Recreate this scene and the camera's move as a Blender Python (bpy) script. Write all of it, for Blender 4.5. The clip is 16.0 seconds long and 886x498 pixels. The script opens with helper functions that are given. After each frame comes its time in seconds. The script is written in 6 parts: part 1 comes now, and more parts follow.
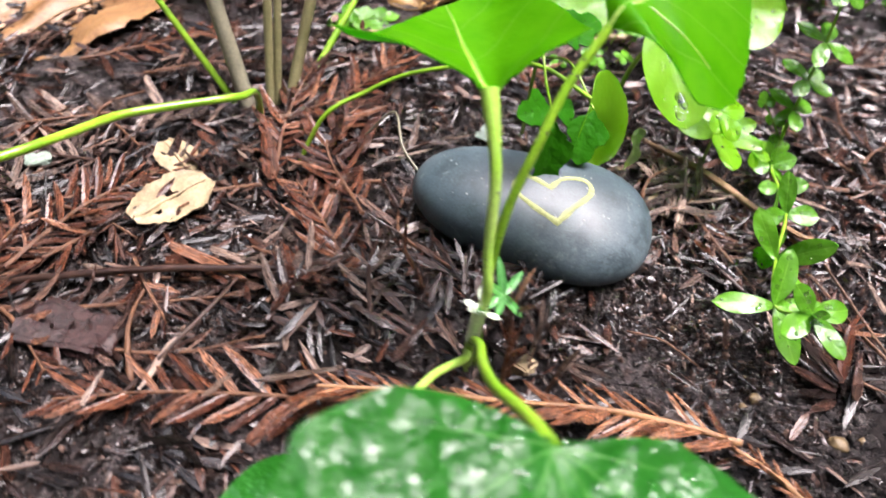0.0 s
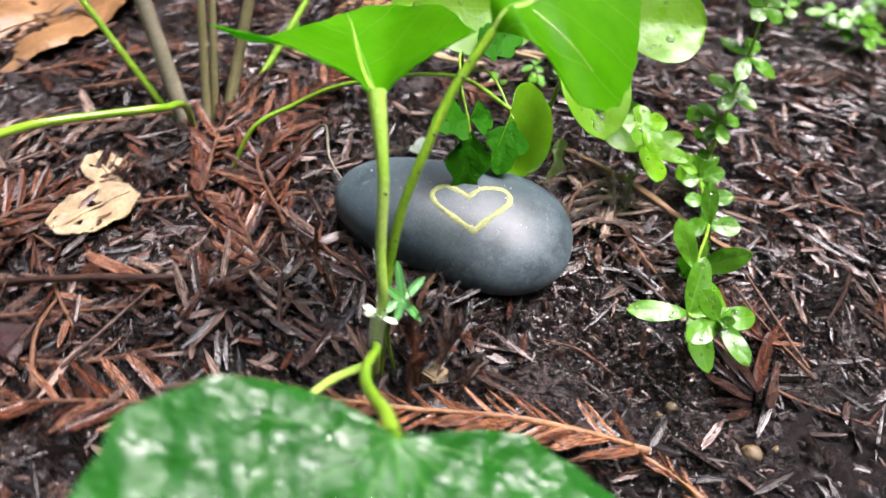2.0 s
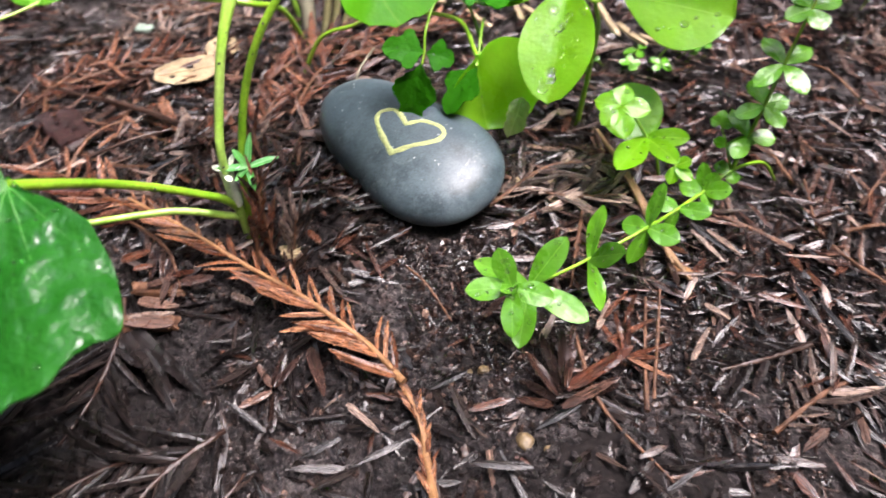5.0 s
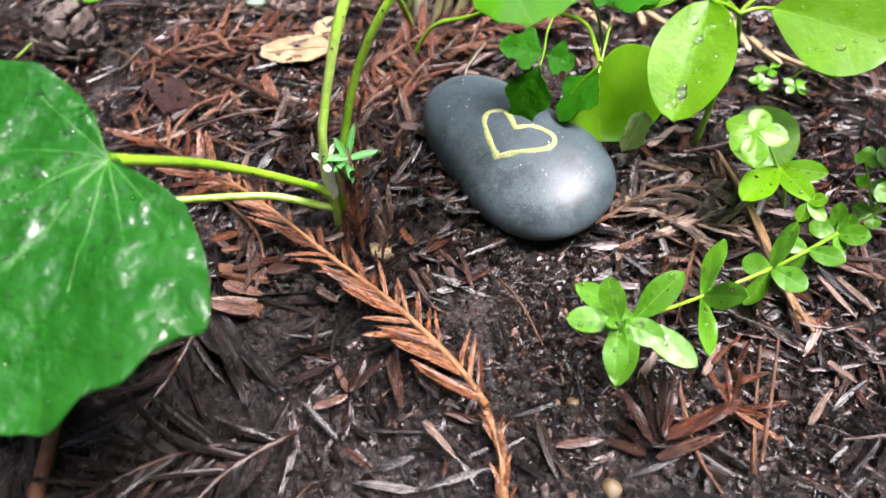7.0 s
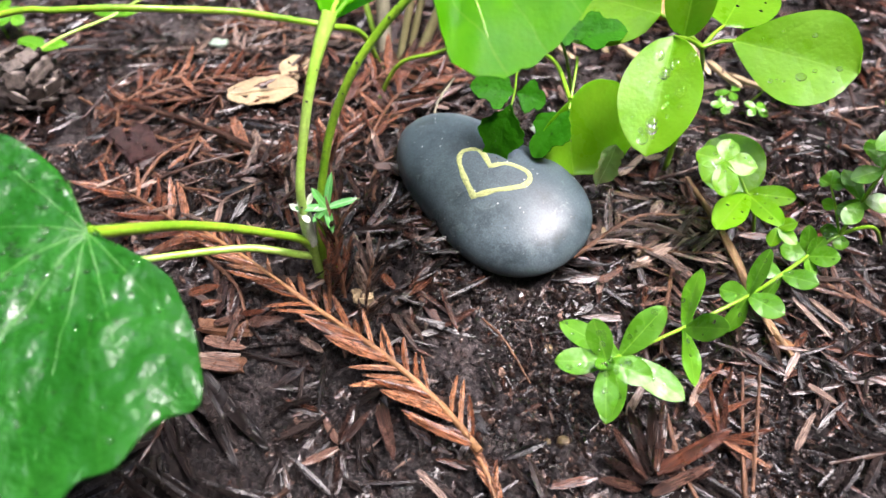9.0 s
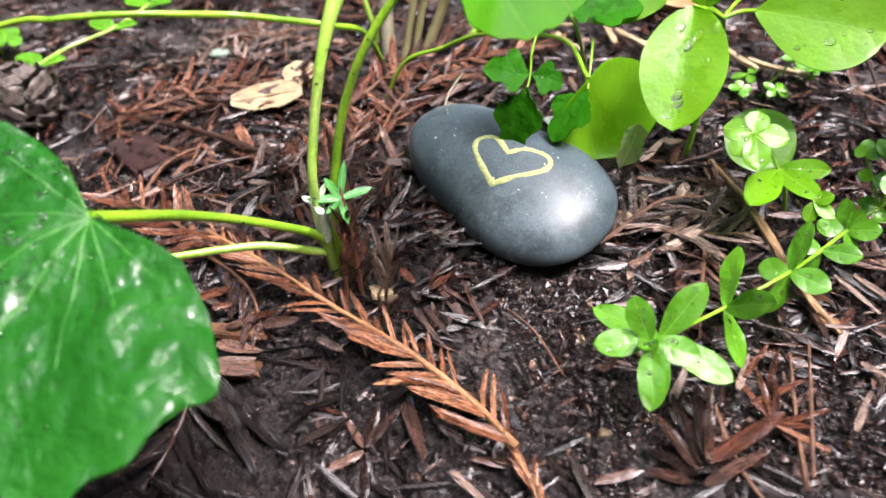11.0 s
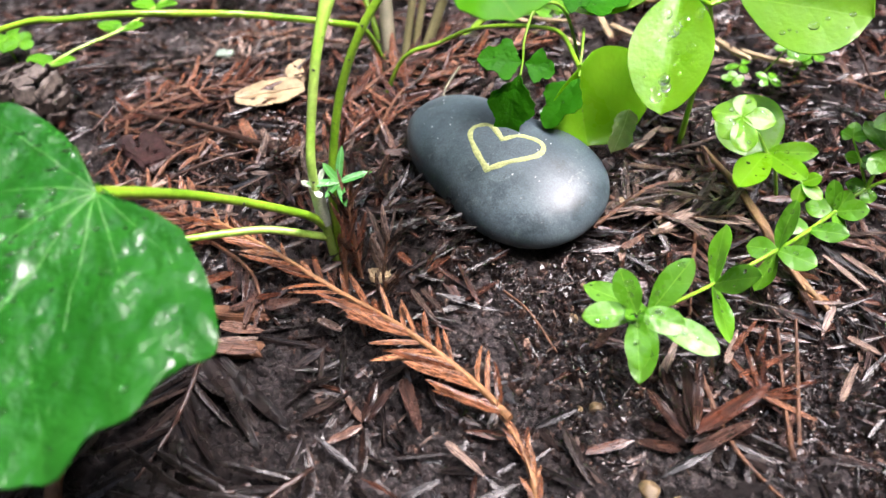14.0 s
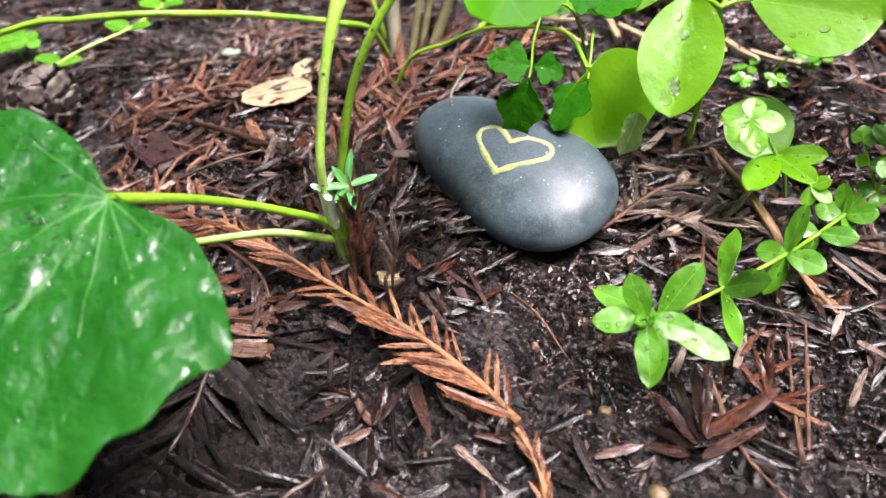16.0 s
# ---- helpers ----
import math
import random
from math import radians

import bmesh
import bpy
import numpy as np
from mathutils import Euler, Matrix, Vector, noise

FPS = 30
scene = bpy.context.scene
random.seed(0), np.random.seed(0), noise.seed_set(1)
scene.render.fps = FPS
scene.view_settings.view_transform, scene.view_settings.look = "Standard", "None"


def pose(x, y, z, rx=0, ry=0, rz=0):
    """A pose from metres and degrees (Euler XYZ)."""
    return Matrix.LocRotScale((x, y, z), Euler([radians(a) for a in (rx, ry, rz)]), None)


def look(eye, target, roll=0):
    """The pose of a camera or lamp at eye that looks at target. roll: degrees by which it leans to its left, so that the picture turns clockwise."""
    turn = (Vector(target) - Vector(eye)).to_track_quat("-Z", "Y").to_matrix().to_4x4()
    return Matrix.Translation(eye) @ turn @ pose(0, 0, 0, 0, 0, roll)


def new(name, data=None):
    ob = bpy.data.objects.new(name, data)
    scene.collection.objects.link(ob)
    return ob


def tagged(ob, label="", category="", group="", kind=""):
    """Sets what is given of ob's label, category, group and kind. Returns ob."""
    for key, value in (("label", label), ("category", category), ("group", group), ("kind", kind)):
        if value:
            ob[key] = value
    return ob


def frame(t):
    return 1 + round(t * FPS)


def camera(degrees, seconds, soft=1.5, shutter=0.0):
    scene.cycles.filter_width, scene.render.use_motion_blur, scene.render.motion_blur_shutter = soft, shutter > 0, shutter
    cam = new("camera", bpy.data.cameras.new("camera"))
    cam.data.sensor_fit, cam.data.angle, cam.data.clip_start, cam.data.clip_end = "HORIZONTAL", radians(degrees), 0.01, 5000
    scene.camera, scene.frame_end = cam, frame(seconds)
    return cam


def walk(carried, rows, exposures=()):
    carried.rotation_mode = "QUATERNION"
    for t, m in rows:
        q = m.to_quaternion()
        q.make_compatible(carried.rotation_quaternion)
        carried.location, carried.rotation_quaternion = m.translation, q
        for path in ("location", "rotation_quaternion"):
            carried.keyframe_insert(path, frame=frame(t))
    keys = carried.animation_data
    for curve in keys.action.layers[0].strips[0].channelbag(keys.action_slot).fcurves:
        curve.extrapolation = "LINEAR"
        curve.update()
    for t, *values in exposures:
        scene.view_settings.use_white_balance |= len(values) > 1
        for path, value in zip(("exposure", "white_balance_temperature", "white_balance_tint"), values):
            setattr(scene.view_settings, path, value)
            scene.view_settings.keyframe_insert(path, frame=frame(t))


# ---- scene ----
from mathutils.bvhtree import BVHTree

# ---------------------------------------------------------------- camera
cam = camera(64.6, 16.0, soft=1.5, shutter=0.5)
cam.data.dof.use_dof, cam.data.dof.focus_distance, cam.data.dof.aperture_fstop = True, 0.25, 12.0
PATH = [
    (0.0, -0.0883, -0.2094, 0.2114, 43.90, -3.32, -8.15),
    (0.5, -0.1280, -0.2028, 0.2068, 47.43, -7.90, -14.69),
    (1.0, -0.1158, -0.2066, 0.2054, 49.17, -8.34, -17.19),
    (1.5, -0.1071, -0.2117, 0.2045, 48.65, -7.53, -16.24),
    (2.0, -0.0615, -0.2180, 0.2076, 46.23, -3.83, -8.73),
    (2.5, -0.0066, -0.2373, 0.2017, 46.85, -0.39, 4.39),
    (3.0, 0.0253, -0.2374, 0.2083, 46.69, 0.52, 11.47),
    (5.3, 0.1058, -0.2262, 0.2009, 44.59, 1.50, 28.35),
    (5.5, 0.1002, -0.2235, 0.1985, 43.51, 1.74, 31.54),
    (6.0, 0.0965, -0.2185, 0.1997, 43.22, 1.31, 32.94),
    (6.5, 0.0922, -0.2158, 0.2034, 42.84, 0.36, 33.72),
    (7.0, 0.0882, -0.2195, 0.1972, 44.77, 0.64, 32.40),
    (7.5, 0.0844, -0.2181, 0.2030, 45.37, -0.60, 31.42),
    (8.0, 0.0820, -0.2194, 0.2014, 45.95, -0.78, 31.19),
    (8.5, 0.0823, -0.2171, 0.2048, 45.87, 0.10, 30.38),
    (8.7, 0.0815, -0.2161, 0.2047, 45.88, 0.49, 29.18),
    (10.8, 0.0777, -0.2161, 0.1948, 46.18, 2.09, 27.25),
    (11.0, 0.0742, -0.2183, 0.1872, 47.91, 2.90, 26.94),
    (11.5, 0.0796, -0.2219, 0.1811, 50.32, 3.55, 26.59),
    (12.0, 0.0790, -0.2223, 0.1812, 50.42, 3.62, 26.64),
    (12.5, 0.0812, -0.2229, 0.1825, 49.50, 3.78, 26.29),
    (13.0, 0.0808, -0.2242, 0.1831, 48.93, 3.47, 26.63),
    (13.5, 0.0817, -0.2254, 0.1830, 48.69, 3.48, 26.85),
    (14.0, 0.0834, -0.2262, 0.1850, 48.60, 3.84, 27.14),
    (14.5, 0.0810, -0.2256, 0.1868, 48.25, 3.91, 27.59),
    (15.0, 0.0815, -0.2253, 0.1861, 47.96, 4.03, 27.50),
    (15.5, 0.0820, -0.2252, 0.1861, 48.10, 3.96, 27.46),
    (16.0, 0.0809, -0.2255, 0.1874, 48.19, 3.92, 27.39),
]
walk(cam, [(t, pose(x, y, z, rx, ry, rz)) for t, x, y, z, rx, ry, rz in PATH], [(0.0, 2.36), (1.5, 2.24), (3.0, 2.00), (5.3, 2.32), (16.0, 2.39)])

# ---------------------------------------------------------------- light
SUN_AZ, SUN_EL = 76.0, 62.0          # compass bearing (from +y, clockwise) and height of the bright sky
world = bpy.data.worlds.new("sky")
scene.world = world
world.use_nodes = True
wn = world.node_tree.nodes
sky = wn.new("ShaderNodeTexSky")
sky.sky_type, sky.sun_disc = "NISHITA", False
sky.sun_elevation, sky.sun_rotation = radians(SUN_EL), radians(SUN_AZ)
sky.air_density, sky.dust_density, sky.ozone_density = 0.7, 6.0, 0.4
wn["Background"].inputs["Strength"].default_value = 0.14
world.node_tree.links.new(sky.outputs[0], wn["Background"].inputs["Color"])
sun_data = bpy.data.lights.new("sun", "SUN")
sun_data.energy, sun_data.angle, sun_data.color = 2.1, radians(40), (1.02, 0.94, 1.09)
sun = new("sun", sun_data)
saz, sel = radians(SUN_AZ), radians(SUN_EL)
sun.matrix_world = look((3 * math.sin(saz) * math.cos(sel), 3 * math.cos(saz) * math.cos(sel), 3 * math.sin(sel)), (0, 0, 0))


# ---------------------------------------------------------------- materials
def nodes_of(name, rough=0.5, spec=0.5, coat=0.0):
    m = bpy.data.materials.new(name)
    m.use_nodes = True
    nt = m.node_tree
    b = nt.nodes["Principled BSDF"]
    b.inputs["Roughness"].default_value = rough
    b.inputs["Specular IOR Level"].default_value = spec
    b.inputs["Coat Weight"].default_value = coat
    b.inputs["Coat Roughness"].default_value = 0.10
    b.inputs["Coat IOR"].default_value = 1.45
    return m, nt, b


def node(nt, kind, **values):
    n = nt.nodes.new("ShaderNode" + kind)
    for k, v in values.items():
        n.inputs[k.replace("_", " ")].default_value = v
    return n


def noise_tex(nt, scale, detail=4.0, rough=0.6, coords="Object"):
    c = nt.nodes.new("ShaderNodeTexCoord")
    n = node(nt, "TexNoise", Scale=scale, Detail=detail, Roughness=rough)
    nt.links.new(c.outputs[coords], n.inputs["Vector"])
    return n


def ramp(nt, source, stops, interpolation="LINEAR"):
    r = nt.nodes.new("ShaderNodeValToRGB")
    r.color_ramp.interpolation = interpolation
    el = r.color_ramp.elements
    while len(el) < len(stops):
        el.new(0.5)
    for e, (p, c) in zip(el, stops):
        e.position, e.color = p, (*c, 1) if len(c) == 3 else c
    nt.links.new(source, r.inputs[0])
    return r.outputs[0]


def mixed(nt, a, b, factor, mode="MIX"):
    m = nt.nodes.new("ShaderNodeMix")
    m.data_type, m.blend_type = "RGBA", mode
    for value, slot in ((factor, 0), (a, 6), (b, 7)):
        if hasattr(value, "is_linked"):
            nt.links.new(value, m.inputs[slot])
        else:
            m.inputs[slot].default_value = value if slot == 0 else (*value, 1)
    return m.outputs[2]


def sums(nt, op, a, b=0.0):
    m = nt.nodes.new("ShaderNodeMath")
    m.operation = op
    for value, slot in ((a, 0), (b, 1)):
        if hasattr(value, "is_linked"):
            nt.links.new(value, m.inputs[slot])
        else:
            m.inputs[slot].default_value = value
    return m.outputs[0]


def bump(nt, b, height, strength, distance):
    n = node(nt, "Bump", Strength=strength, Distance=distance)
    nt.links.new(height, n.inputs["Height"])
    nt.links.new(n.outputs[0], b.inputs["Normal"])
    return n


def soil_material(name, smooth, rough, spec):
    m, nt, b = nodes_of(name, 0.5, spec, 0.35)
    fine, mid, wide = noise_tex(nt, 620, 5, 0.7), noise_tex(nt, 95, 6, 0.7), noise_tex(nt, 13, 3)
    dark = ramp(nt, fine.outputs[0], [(0.34, (0.003, 0.0025, 0.0026)), (0.54, (0.024, 0.020, 0.020)), (0.74, (0.105, 0.088, 0.086))])
    grey = ramp(nt, fine.outputs[0], [(0.32, (0.014, 0.012, 0.013)), (0.53, (0.085, 0.075, 0.075)), (0.74, (0.24, 0.215, 0.21))])
    col = mixed(nt, dark, grey, ramp(nt, wide.outputs[0], [(0.40, (0, 0, 0)), (0.60, (1, 1, 1))]))
    rust = ramp(nt, mid.outputs[0], [(0.60, (0, 0, 0)), (0.72, (0.6, 0.6, 0.6))])
    col = mixed(nt, col, (0.085, 0.042, 0.028), rust)
    col = mixed(nt, col, (0.005, 0.004, 0.004), ramp(nt, noise_tex(nt, 210, 4, 0.6).outputs[0], [(0.38, (0.85,) * 3), (0.48, (0, 0, 0))]))
    micro = noise_tex(nt, 2100, 3, 0.65)
    col = mixed(nt, col, ramp(nt, micro.outputs[0], [(0.36, (0.30, 0.28, 0.28)), (0.50, (0.95, 0.92, 0.90)), (0.64, (2.1, 1.95, 1.85))]), 1.0, "MULTIPLY")
    nt.links.new(col, b.inputs["Base Color"])
    nt.links.new(ramp(nt, mid.outputs[0], [(0.35, (smooth,) * 3), (0.65, (rough,) * 3)]), b.inputs["Roughness"])
    nt.links.new(ramp(nt, mid.outputs[0], [(0.40, (0.40,) * 3), (0.58, (0.04,) * 3)]), b.inputs["Coat Weight"])
    b.inputs["Coat Roughness"].default_value = 0.18
    bm_ = bump(nt, b, mixed(nt, mixed(nt, fine.outputs[0], micro.outputs[0], 0.22), mid.outputs[0], 0.40), 1.0, 0.005)
    nt.links.new(bm_.outputs[0], b.inputs["Coat Normal"])
    return m


def litter_material(name, stops, island, rough=0.38, fibre=8.0, spec=0.45, film=0.45):
    """Dead plant matter: each piece its own tone, with fibres along it and a film of water."""
    m, nt, b = nodes_of(name, rough, spec, film)
    if island:
        rnd = nt.nodes.new("ShaderNodeNewGeometry").outputs["Random Per Island"]
    else:
        rnd = nt.nodes.new("ShaderNodeObjectInfo").outputs["Random"]
    tone = ramp(nt, rnd, stops)
    c = nt.nodes.new("ShaderNodeTexCoord")
    mp = nt.nodes.new("ShaderNodeMapping")
    mp.inputs["Scale"].default_value = (fibre, 1.6, 1.0) if island else (70.0, 3.0, 30.0)
    shift = nt.nodes.new("ShaderNodeCombineXYZ")
    for k, far in enumerate((37.0, 91.0, 53.0)):
        nt.links.new(sums(nt, "MULTIPLY", rnd, far), shift.inputs[k])
    where = c.outputs["UV" if island else "Object"]
    nt.links.new(where, mp.inputs["Vector"])
    nt.links.new(shift.outputs[0], mp.inputs["Location"])
    grain = node(nt, "TexNoise", Scale=1.0, Detail=3.0, Roughness=0.6)
    nt.links.new(mp.outputs[0], grain.inputs["Vector"])
    blot = node(nt, "TexNoise", Scale=3.2, Detail=4.0, Roughness=0.6)
    shifted = nt.nodes.new("ShaderNodeVectorMath")
    nt.links.new(where, shifted.inputs[0])
    nt.links.new(shift.outputs[0], shifted.inputs[1])
    nt.links.new(shifted.outputs[0], blot.inputs["Vector"])
    col = mixed(nt, tone, (0.018, 0.012, 0.011), ramp(nt, blot.outputs[0], [(0.48, (0, 0, 0)), (0.74, (0.55, 0.55, 0.55))]))
    shade = ramp(nt, grain.outputs[0], [(0.38, (0.28, 0.235, 0.22)), (0.50, (0.86, 0.75, 0.70)), (0.62, (1.60, 1.40, 1.28))])
    nt.links.new(mixed(nt, col, shade, 1.0, "MULTIPLY"), b.inputs["Base Color"])
    nt.links.new(ramp(nt, blot.outputs[0], [(0.3, (0.14,) * 3), (0.7, (0.40,) * 3)]), b.inputs["Roughness"])
    nt.links.new(ramp(nt, blot.outputs[0], [(0.35, (0.05,) * 3), (0.65, (0.16,) * 3)]), b.inputs["Coat Roughness"])
    bm_ = bump(nt, b, grain.outputs[0], 0.5, 0.0005 if island else 0.02)
    nt.links.new(bm_.outputs[0], b.inputs["Coat Normal"])
    return m


def leaf_material(name, low, high, vein, ribs=260.0, slant=0.9, rough=0.22, thin=0.35, relief=0.6, blade=0.02, wet=1.0, film=0.5, gloss=0.5, sleek=0.10, thick=1.4, cover=0.46, fine=620.0, blister=70.0, pools=75.0, sheen=0.08):
    """A wet green blade: midrib and side veins along the leaf's own axes, under a film of water with dry gaps."""
    m, nt, b = nodes_of(name, rough, gloss, film)
    b.inputs["Coat IOR"].default_value = thick
    c = nt.nodes.new("ShaderNodeTexCoord")
    s = nt.nodes.new("ShaderNodeSeparateXYZ")
    nt.links.new(c.outputs["Object"], s.inputs[0])
    side = sums(nt, "ABSOLUTE", s.outputs[0])
    wob = noise_tex(nt, 60, 2)
    line = sums(nt, "ADD", sums(nt, "SUBTRACT", s.outputs[1], sums(nt, "MULTIPLY", side, slant)), sums(nt, "MULTIPLY", wob.outputs[0], 0.006))
    wave = sums(nt, "ABSOLUTE", sums(nt, "SINE", sums(nt, "MULTIPLY", line, ribs)))
    veins = sums(nt, "LESS_THAN", wave, 0.07)
    mid = sums(nt, "LESS_THAN", side, blade * 0.035)
    mask = sums(nt, "MAXIMUM", sums(nt, "MULTIPLY", veins, 0.25), mid)
    blot = noise_tex(nt, 45, 4)
    info = nt.nodes.new("ShaderNodeObjectInfo")
    green = mixed(nt, low, high, ramp(nt, blot.outputs[0], [(0.3, (0, 0, 0)), (0.7, (1, 1, 1))]))
    green = mixed(nt, green, mixed(nt, green, (1.35, 1.25, 1.0), 1.0, "MULTIPLY"), info.outputs["Random"])
    col = mixed(nt, green, vein, mask)
    nt.links.new(col, b.inputs["Base Color"])
    cell = node(nt, "TexVoronoi", Scale=fine)
    nt.links.new(c.outputs["Object"], cell.inputs["Vector"])
    swell = noise_tex(nt, blister, 2, 0.5)
    grit = noise_tex(nt, fine * 0.6, 3, 0.6)
    height = sums(nt, "ADD", sums(nt, "ADD", sums(nt, "MULTIPLY", grit.outputs[0], 0.9 * wet), sums(nt, "MULTIPLY", wave, 0.40)), sums(nt, "ADD", sums(nt, "MULTIPLY", cell.outputs[0], -0.35 * wet), sums(nt, "MULTIPLY", swell.outputs[0], 1.6)))
    bm_ = bump(nt, b, height, relief, 0.0011)
    nt.links.new(bm_.outputs[0], b.inputs["Coat Normal"])
    gap = noise_tex(nt, pools, 4, 0.6)
    nt.links.new(ramp(nt, gap.outputs[0], [(cover - 0.02, (film * sheen,) * 3), (cover + 0.03, (film,) * 3)]), b.inputs["Coat Weight"])
    nt.links.new(ramp(nt, gap.outputs[0], [(cover - 0.02, (sleek * 3.0,) * 3), (cover + 0.03, (sleek,) * 3)]), b.inputs["Coat Roughness"])
    nt.links.new(ramp(nt, blot.outputs[0], [(0.40, (rough * 0.7,) * 3), (0.60, (rough * 1.5,) * 3)]), b.inputs["Roughness"])
    t = nt.nodes.new("ShaderNodeBsdfTranslucent")
    nt.links.new(mixed(nt, col, (1.5, 1.6, 0.6), 1.0, "MULTIPLY"), t.inputs["Color"])
    nt.links.new(bm_.outputs[0], t.inputs["Normal"])
    mx = nt.nodes.new("ShaderNodeMixShader")
    mx.inputs[0].default_value = thin
    nt.links.new(b.outputs[0], mx.inputs[1])
    nt.links.new(t.outputs[0], mx.inputs[2])
    nt.links.new(mx.outputs[0], nt.nodes["Material Output"].inputs[0])
    return m


def stem_material(name, low, high, rough=0.3):
    m, nt, b = nodes_of(name, rough, 0.5, 0.2)
    long = noise_tex(nt, 40, 3)
    fine = noise_tex(nt, 700, 2)
    col = mixed(nt, low, high, ramp(nt, long.outputs[0], [(0.35, (0, 0, 0)), (0.65, (1, 1, 1))]))
    nt.links.new(mixed(nt, col, ramp(nt, fine.outputs[0], [(0.3, (0.8,) * 3), (0.7, (1.15,) * 3)]), 1.0, "MULTIPLY"), b.inputs["Base Color"])
    b.inputs["Subsurface Weight"].default_value = 0.0
    bump(nt, b, fine.outputs[0], 0.3, 0.0005)
    return m


def stone_material():
    m, nt, b = nodes_of("river_stone", 0.36, 0.5, 0.05)
    fine, mid, wide = noise_tex(nt, 1500, 3), noise_tex(nt, 150, 5), noise_tex(nt, 28, 4)
    col = ramp(nt, wide.outputs[0], [(0.3, (0.034, 0.055, 0.066)), (0.5, (0.064, 0.094, 0.108)), (0.72, (0.108, 0.147, 0.165))])
    col = mixed(nt, col, (0.020, 0.034, 0.038), ramp(nt, noise_tex(nt, 75, 5, 0.7).outputs[0], [(0.50, (0, 0, 0)), (0.66, (0.8,) * 3)]))
    scuff = node(nt, "TexNoise", Scale=95.0, Detail=5.0, Roughness=0.75, Distortion=1.6)
    nt.links.new(nt.nodes.new("ShaderNodeTexCoord").outputs["Object"], scuff.inputs["Vector"])
    col = mixed(nt, col, (0.21, 0.25, 0.26), ramp(nt, scuff.outputs[0], [(0.58, (0, 0, 0)), (0.70, (0.6,) * 3)]))
    col = mixed(nt, col, ramp(nt, fine.outputs[0], [(0.35, (0.75,) * 3), (0.7, (1.3,) * 3)]), 1.0, "MULTIPLY")
    col = mixed(nt, col, (0.30, 0.32, 0.32), ramp(nt, noise_tex(nt, 620, 2).outputs[0], [(0.70, (0, 0, 0)), (0.78, (0.6,) * 3)]))
    nt.links.new(col, b.inputs["Base Color"])
    nt.links.new(ramp(nt, wide.outputs[0], [(0.3, (0.37,) * 3), (0.7, (0.50,) * 3)]), b.inputs["Roughness"])
    bump(nt, b, mixed(nt, fine.outputs[0], mid.outputs[0], 0.5), 0.25, 0.0006)
    return m


def plain_material(name, low, high, scale, rough=0.5, relief=0.4, spec=0.5):
    m, nt, b = nodes_of(name, rough, spec)
    n = noise_tex(nt, scale, 6, 0.65)
    f = noise_tex(nt, scale * 7, 3)
    col = ramp(nt, n.outputs[0], [(0.3, low), (0.7, high)])
    nt.links.new(mixed(nt, col, ramp(nt, f.outputs[0], [(0.3, (0.7,) * 3), (0.7, (1.2,) * 3)]), 1.0, "MULTIPLY"), b.inputs["Base Color"])
    bump(nt, b, mixed(nt, n.outputs[0], f.outputs[0], 0.5), relief, 0.001)
    return m


RUST = [(0.0, (0.024, 0.009, 0.006)), (0.35, (0.082, 0.030, 0.017)), (0.7, (0.165, 0.070, 0.040)), (1.0, (0.31, 0.175, 0.115))]
BROWN = [(0.0, (0.009, 0.006, 0.005)), (0.4, (0.038, 0.021, 0.017)), (0.75, (0.085, 0.050, 0.040)), (1.0, (0.20, 0.135, 0.108))]
GREY = [(0.0, (0.036, 0.029, 0.026)), (0.5, (0.115, 0.092, 0.080)), (0.8, (0.215, 0.175, 0.152)), (1.0, (0.40, 0.34, 0.30))]
DARK = [(0.0, (0.006, 0.005, 0.005)), (0.6, (0.014, 0.012, 0.012)), (0.9, (0.026, 0.021, 0.020)), (1.0, (0.060, 0.044, 0.038))]
MIX = [(0.0, (0.003, 0.0022, 0.002)), (0.42, (0.008, 0.0055, 0.005)), (0.62, (0.026, 0.013, 0.010)), (0.78, (0.080, 0.034, 0.021)), (0.88, (0.044, 0.035, 0.034)),
       (0.95, (0.11, 0.073, 0.058)), (1.0, (0.25, 0.20, 0.17))]
M_SKY_BLOCK = plain_material("dark_sky_block", (0.010, 0.014, 0.008), (0.045, 0.050, 0.028), 1.4, 0.8)
M_SHADED_MUD = plain_material("black_shaded_mud", (0.002, 0.0016, 0.0015), (0.022, 0.017, 0.016), 420, 0.6, 1.0, 0.15)
M_SOIL = soil_material("wet_soil", 0.18, 0.52, 0.42)
M_MUD = soil_material("wet_mud", 0.26, 0.50, 0.40)
M_LOOSE = litter_material("fallen_needles", MIX, True)
M_CHIPS = litter_material("rotting_chips", [(0.0, (0.003, 0.0025, 0.0025)), (0.55, (0.014, 0.010, 0.009)), (0.86, (0.055, 0.039, 0.033)), (1.0, (0.19, 0.14, 0.115))], True, 0.4, 8, 0.35, 0.3)
M_RUST = litter_material("rust_needle", RUST, False)
M_BROWN = litter_material("brown_needle", BROWN, False)
M_GREY = litter_material("grey_needle", GREY, False)
M_DARK = litter_material("dark_needle", DARK, False, 0.4, spec=0.4, film=0.4)
M_DARKBROWN = litter_material("soaked_leaflet", [(0.0, (0.010, 0.006, 0.005)), (0.5, (0.032, 0.017, 0.013)), (1.0, (0.080, 0.042, 0.030))], False)
M_PALE = litter_material("bleached_sliver", [(0.0, (0.13, 0.10, 0.078)), (0.5, (0.23, 0.185, 0.155)), (1.0, (0.42, 0.36, 0.32))], False)
M_TANNEEDLE = litter_material("tan_needle", [(0.0, (0.10, 0.038, 0.018)), (0.5, (0.23, 0.105, 0.055)), (1.0, (0.40, 0.22, 0.125))], False)
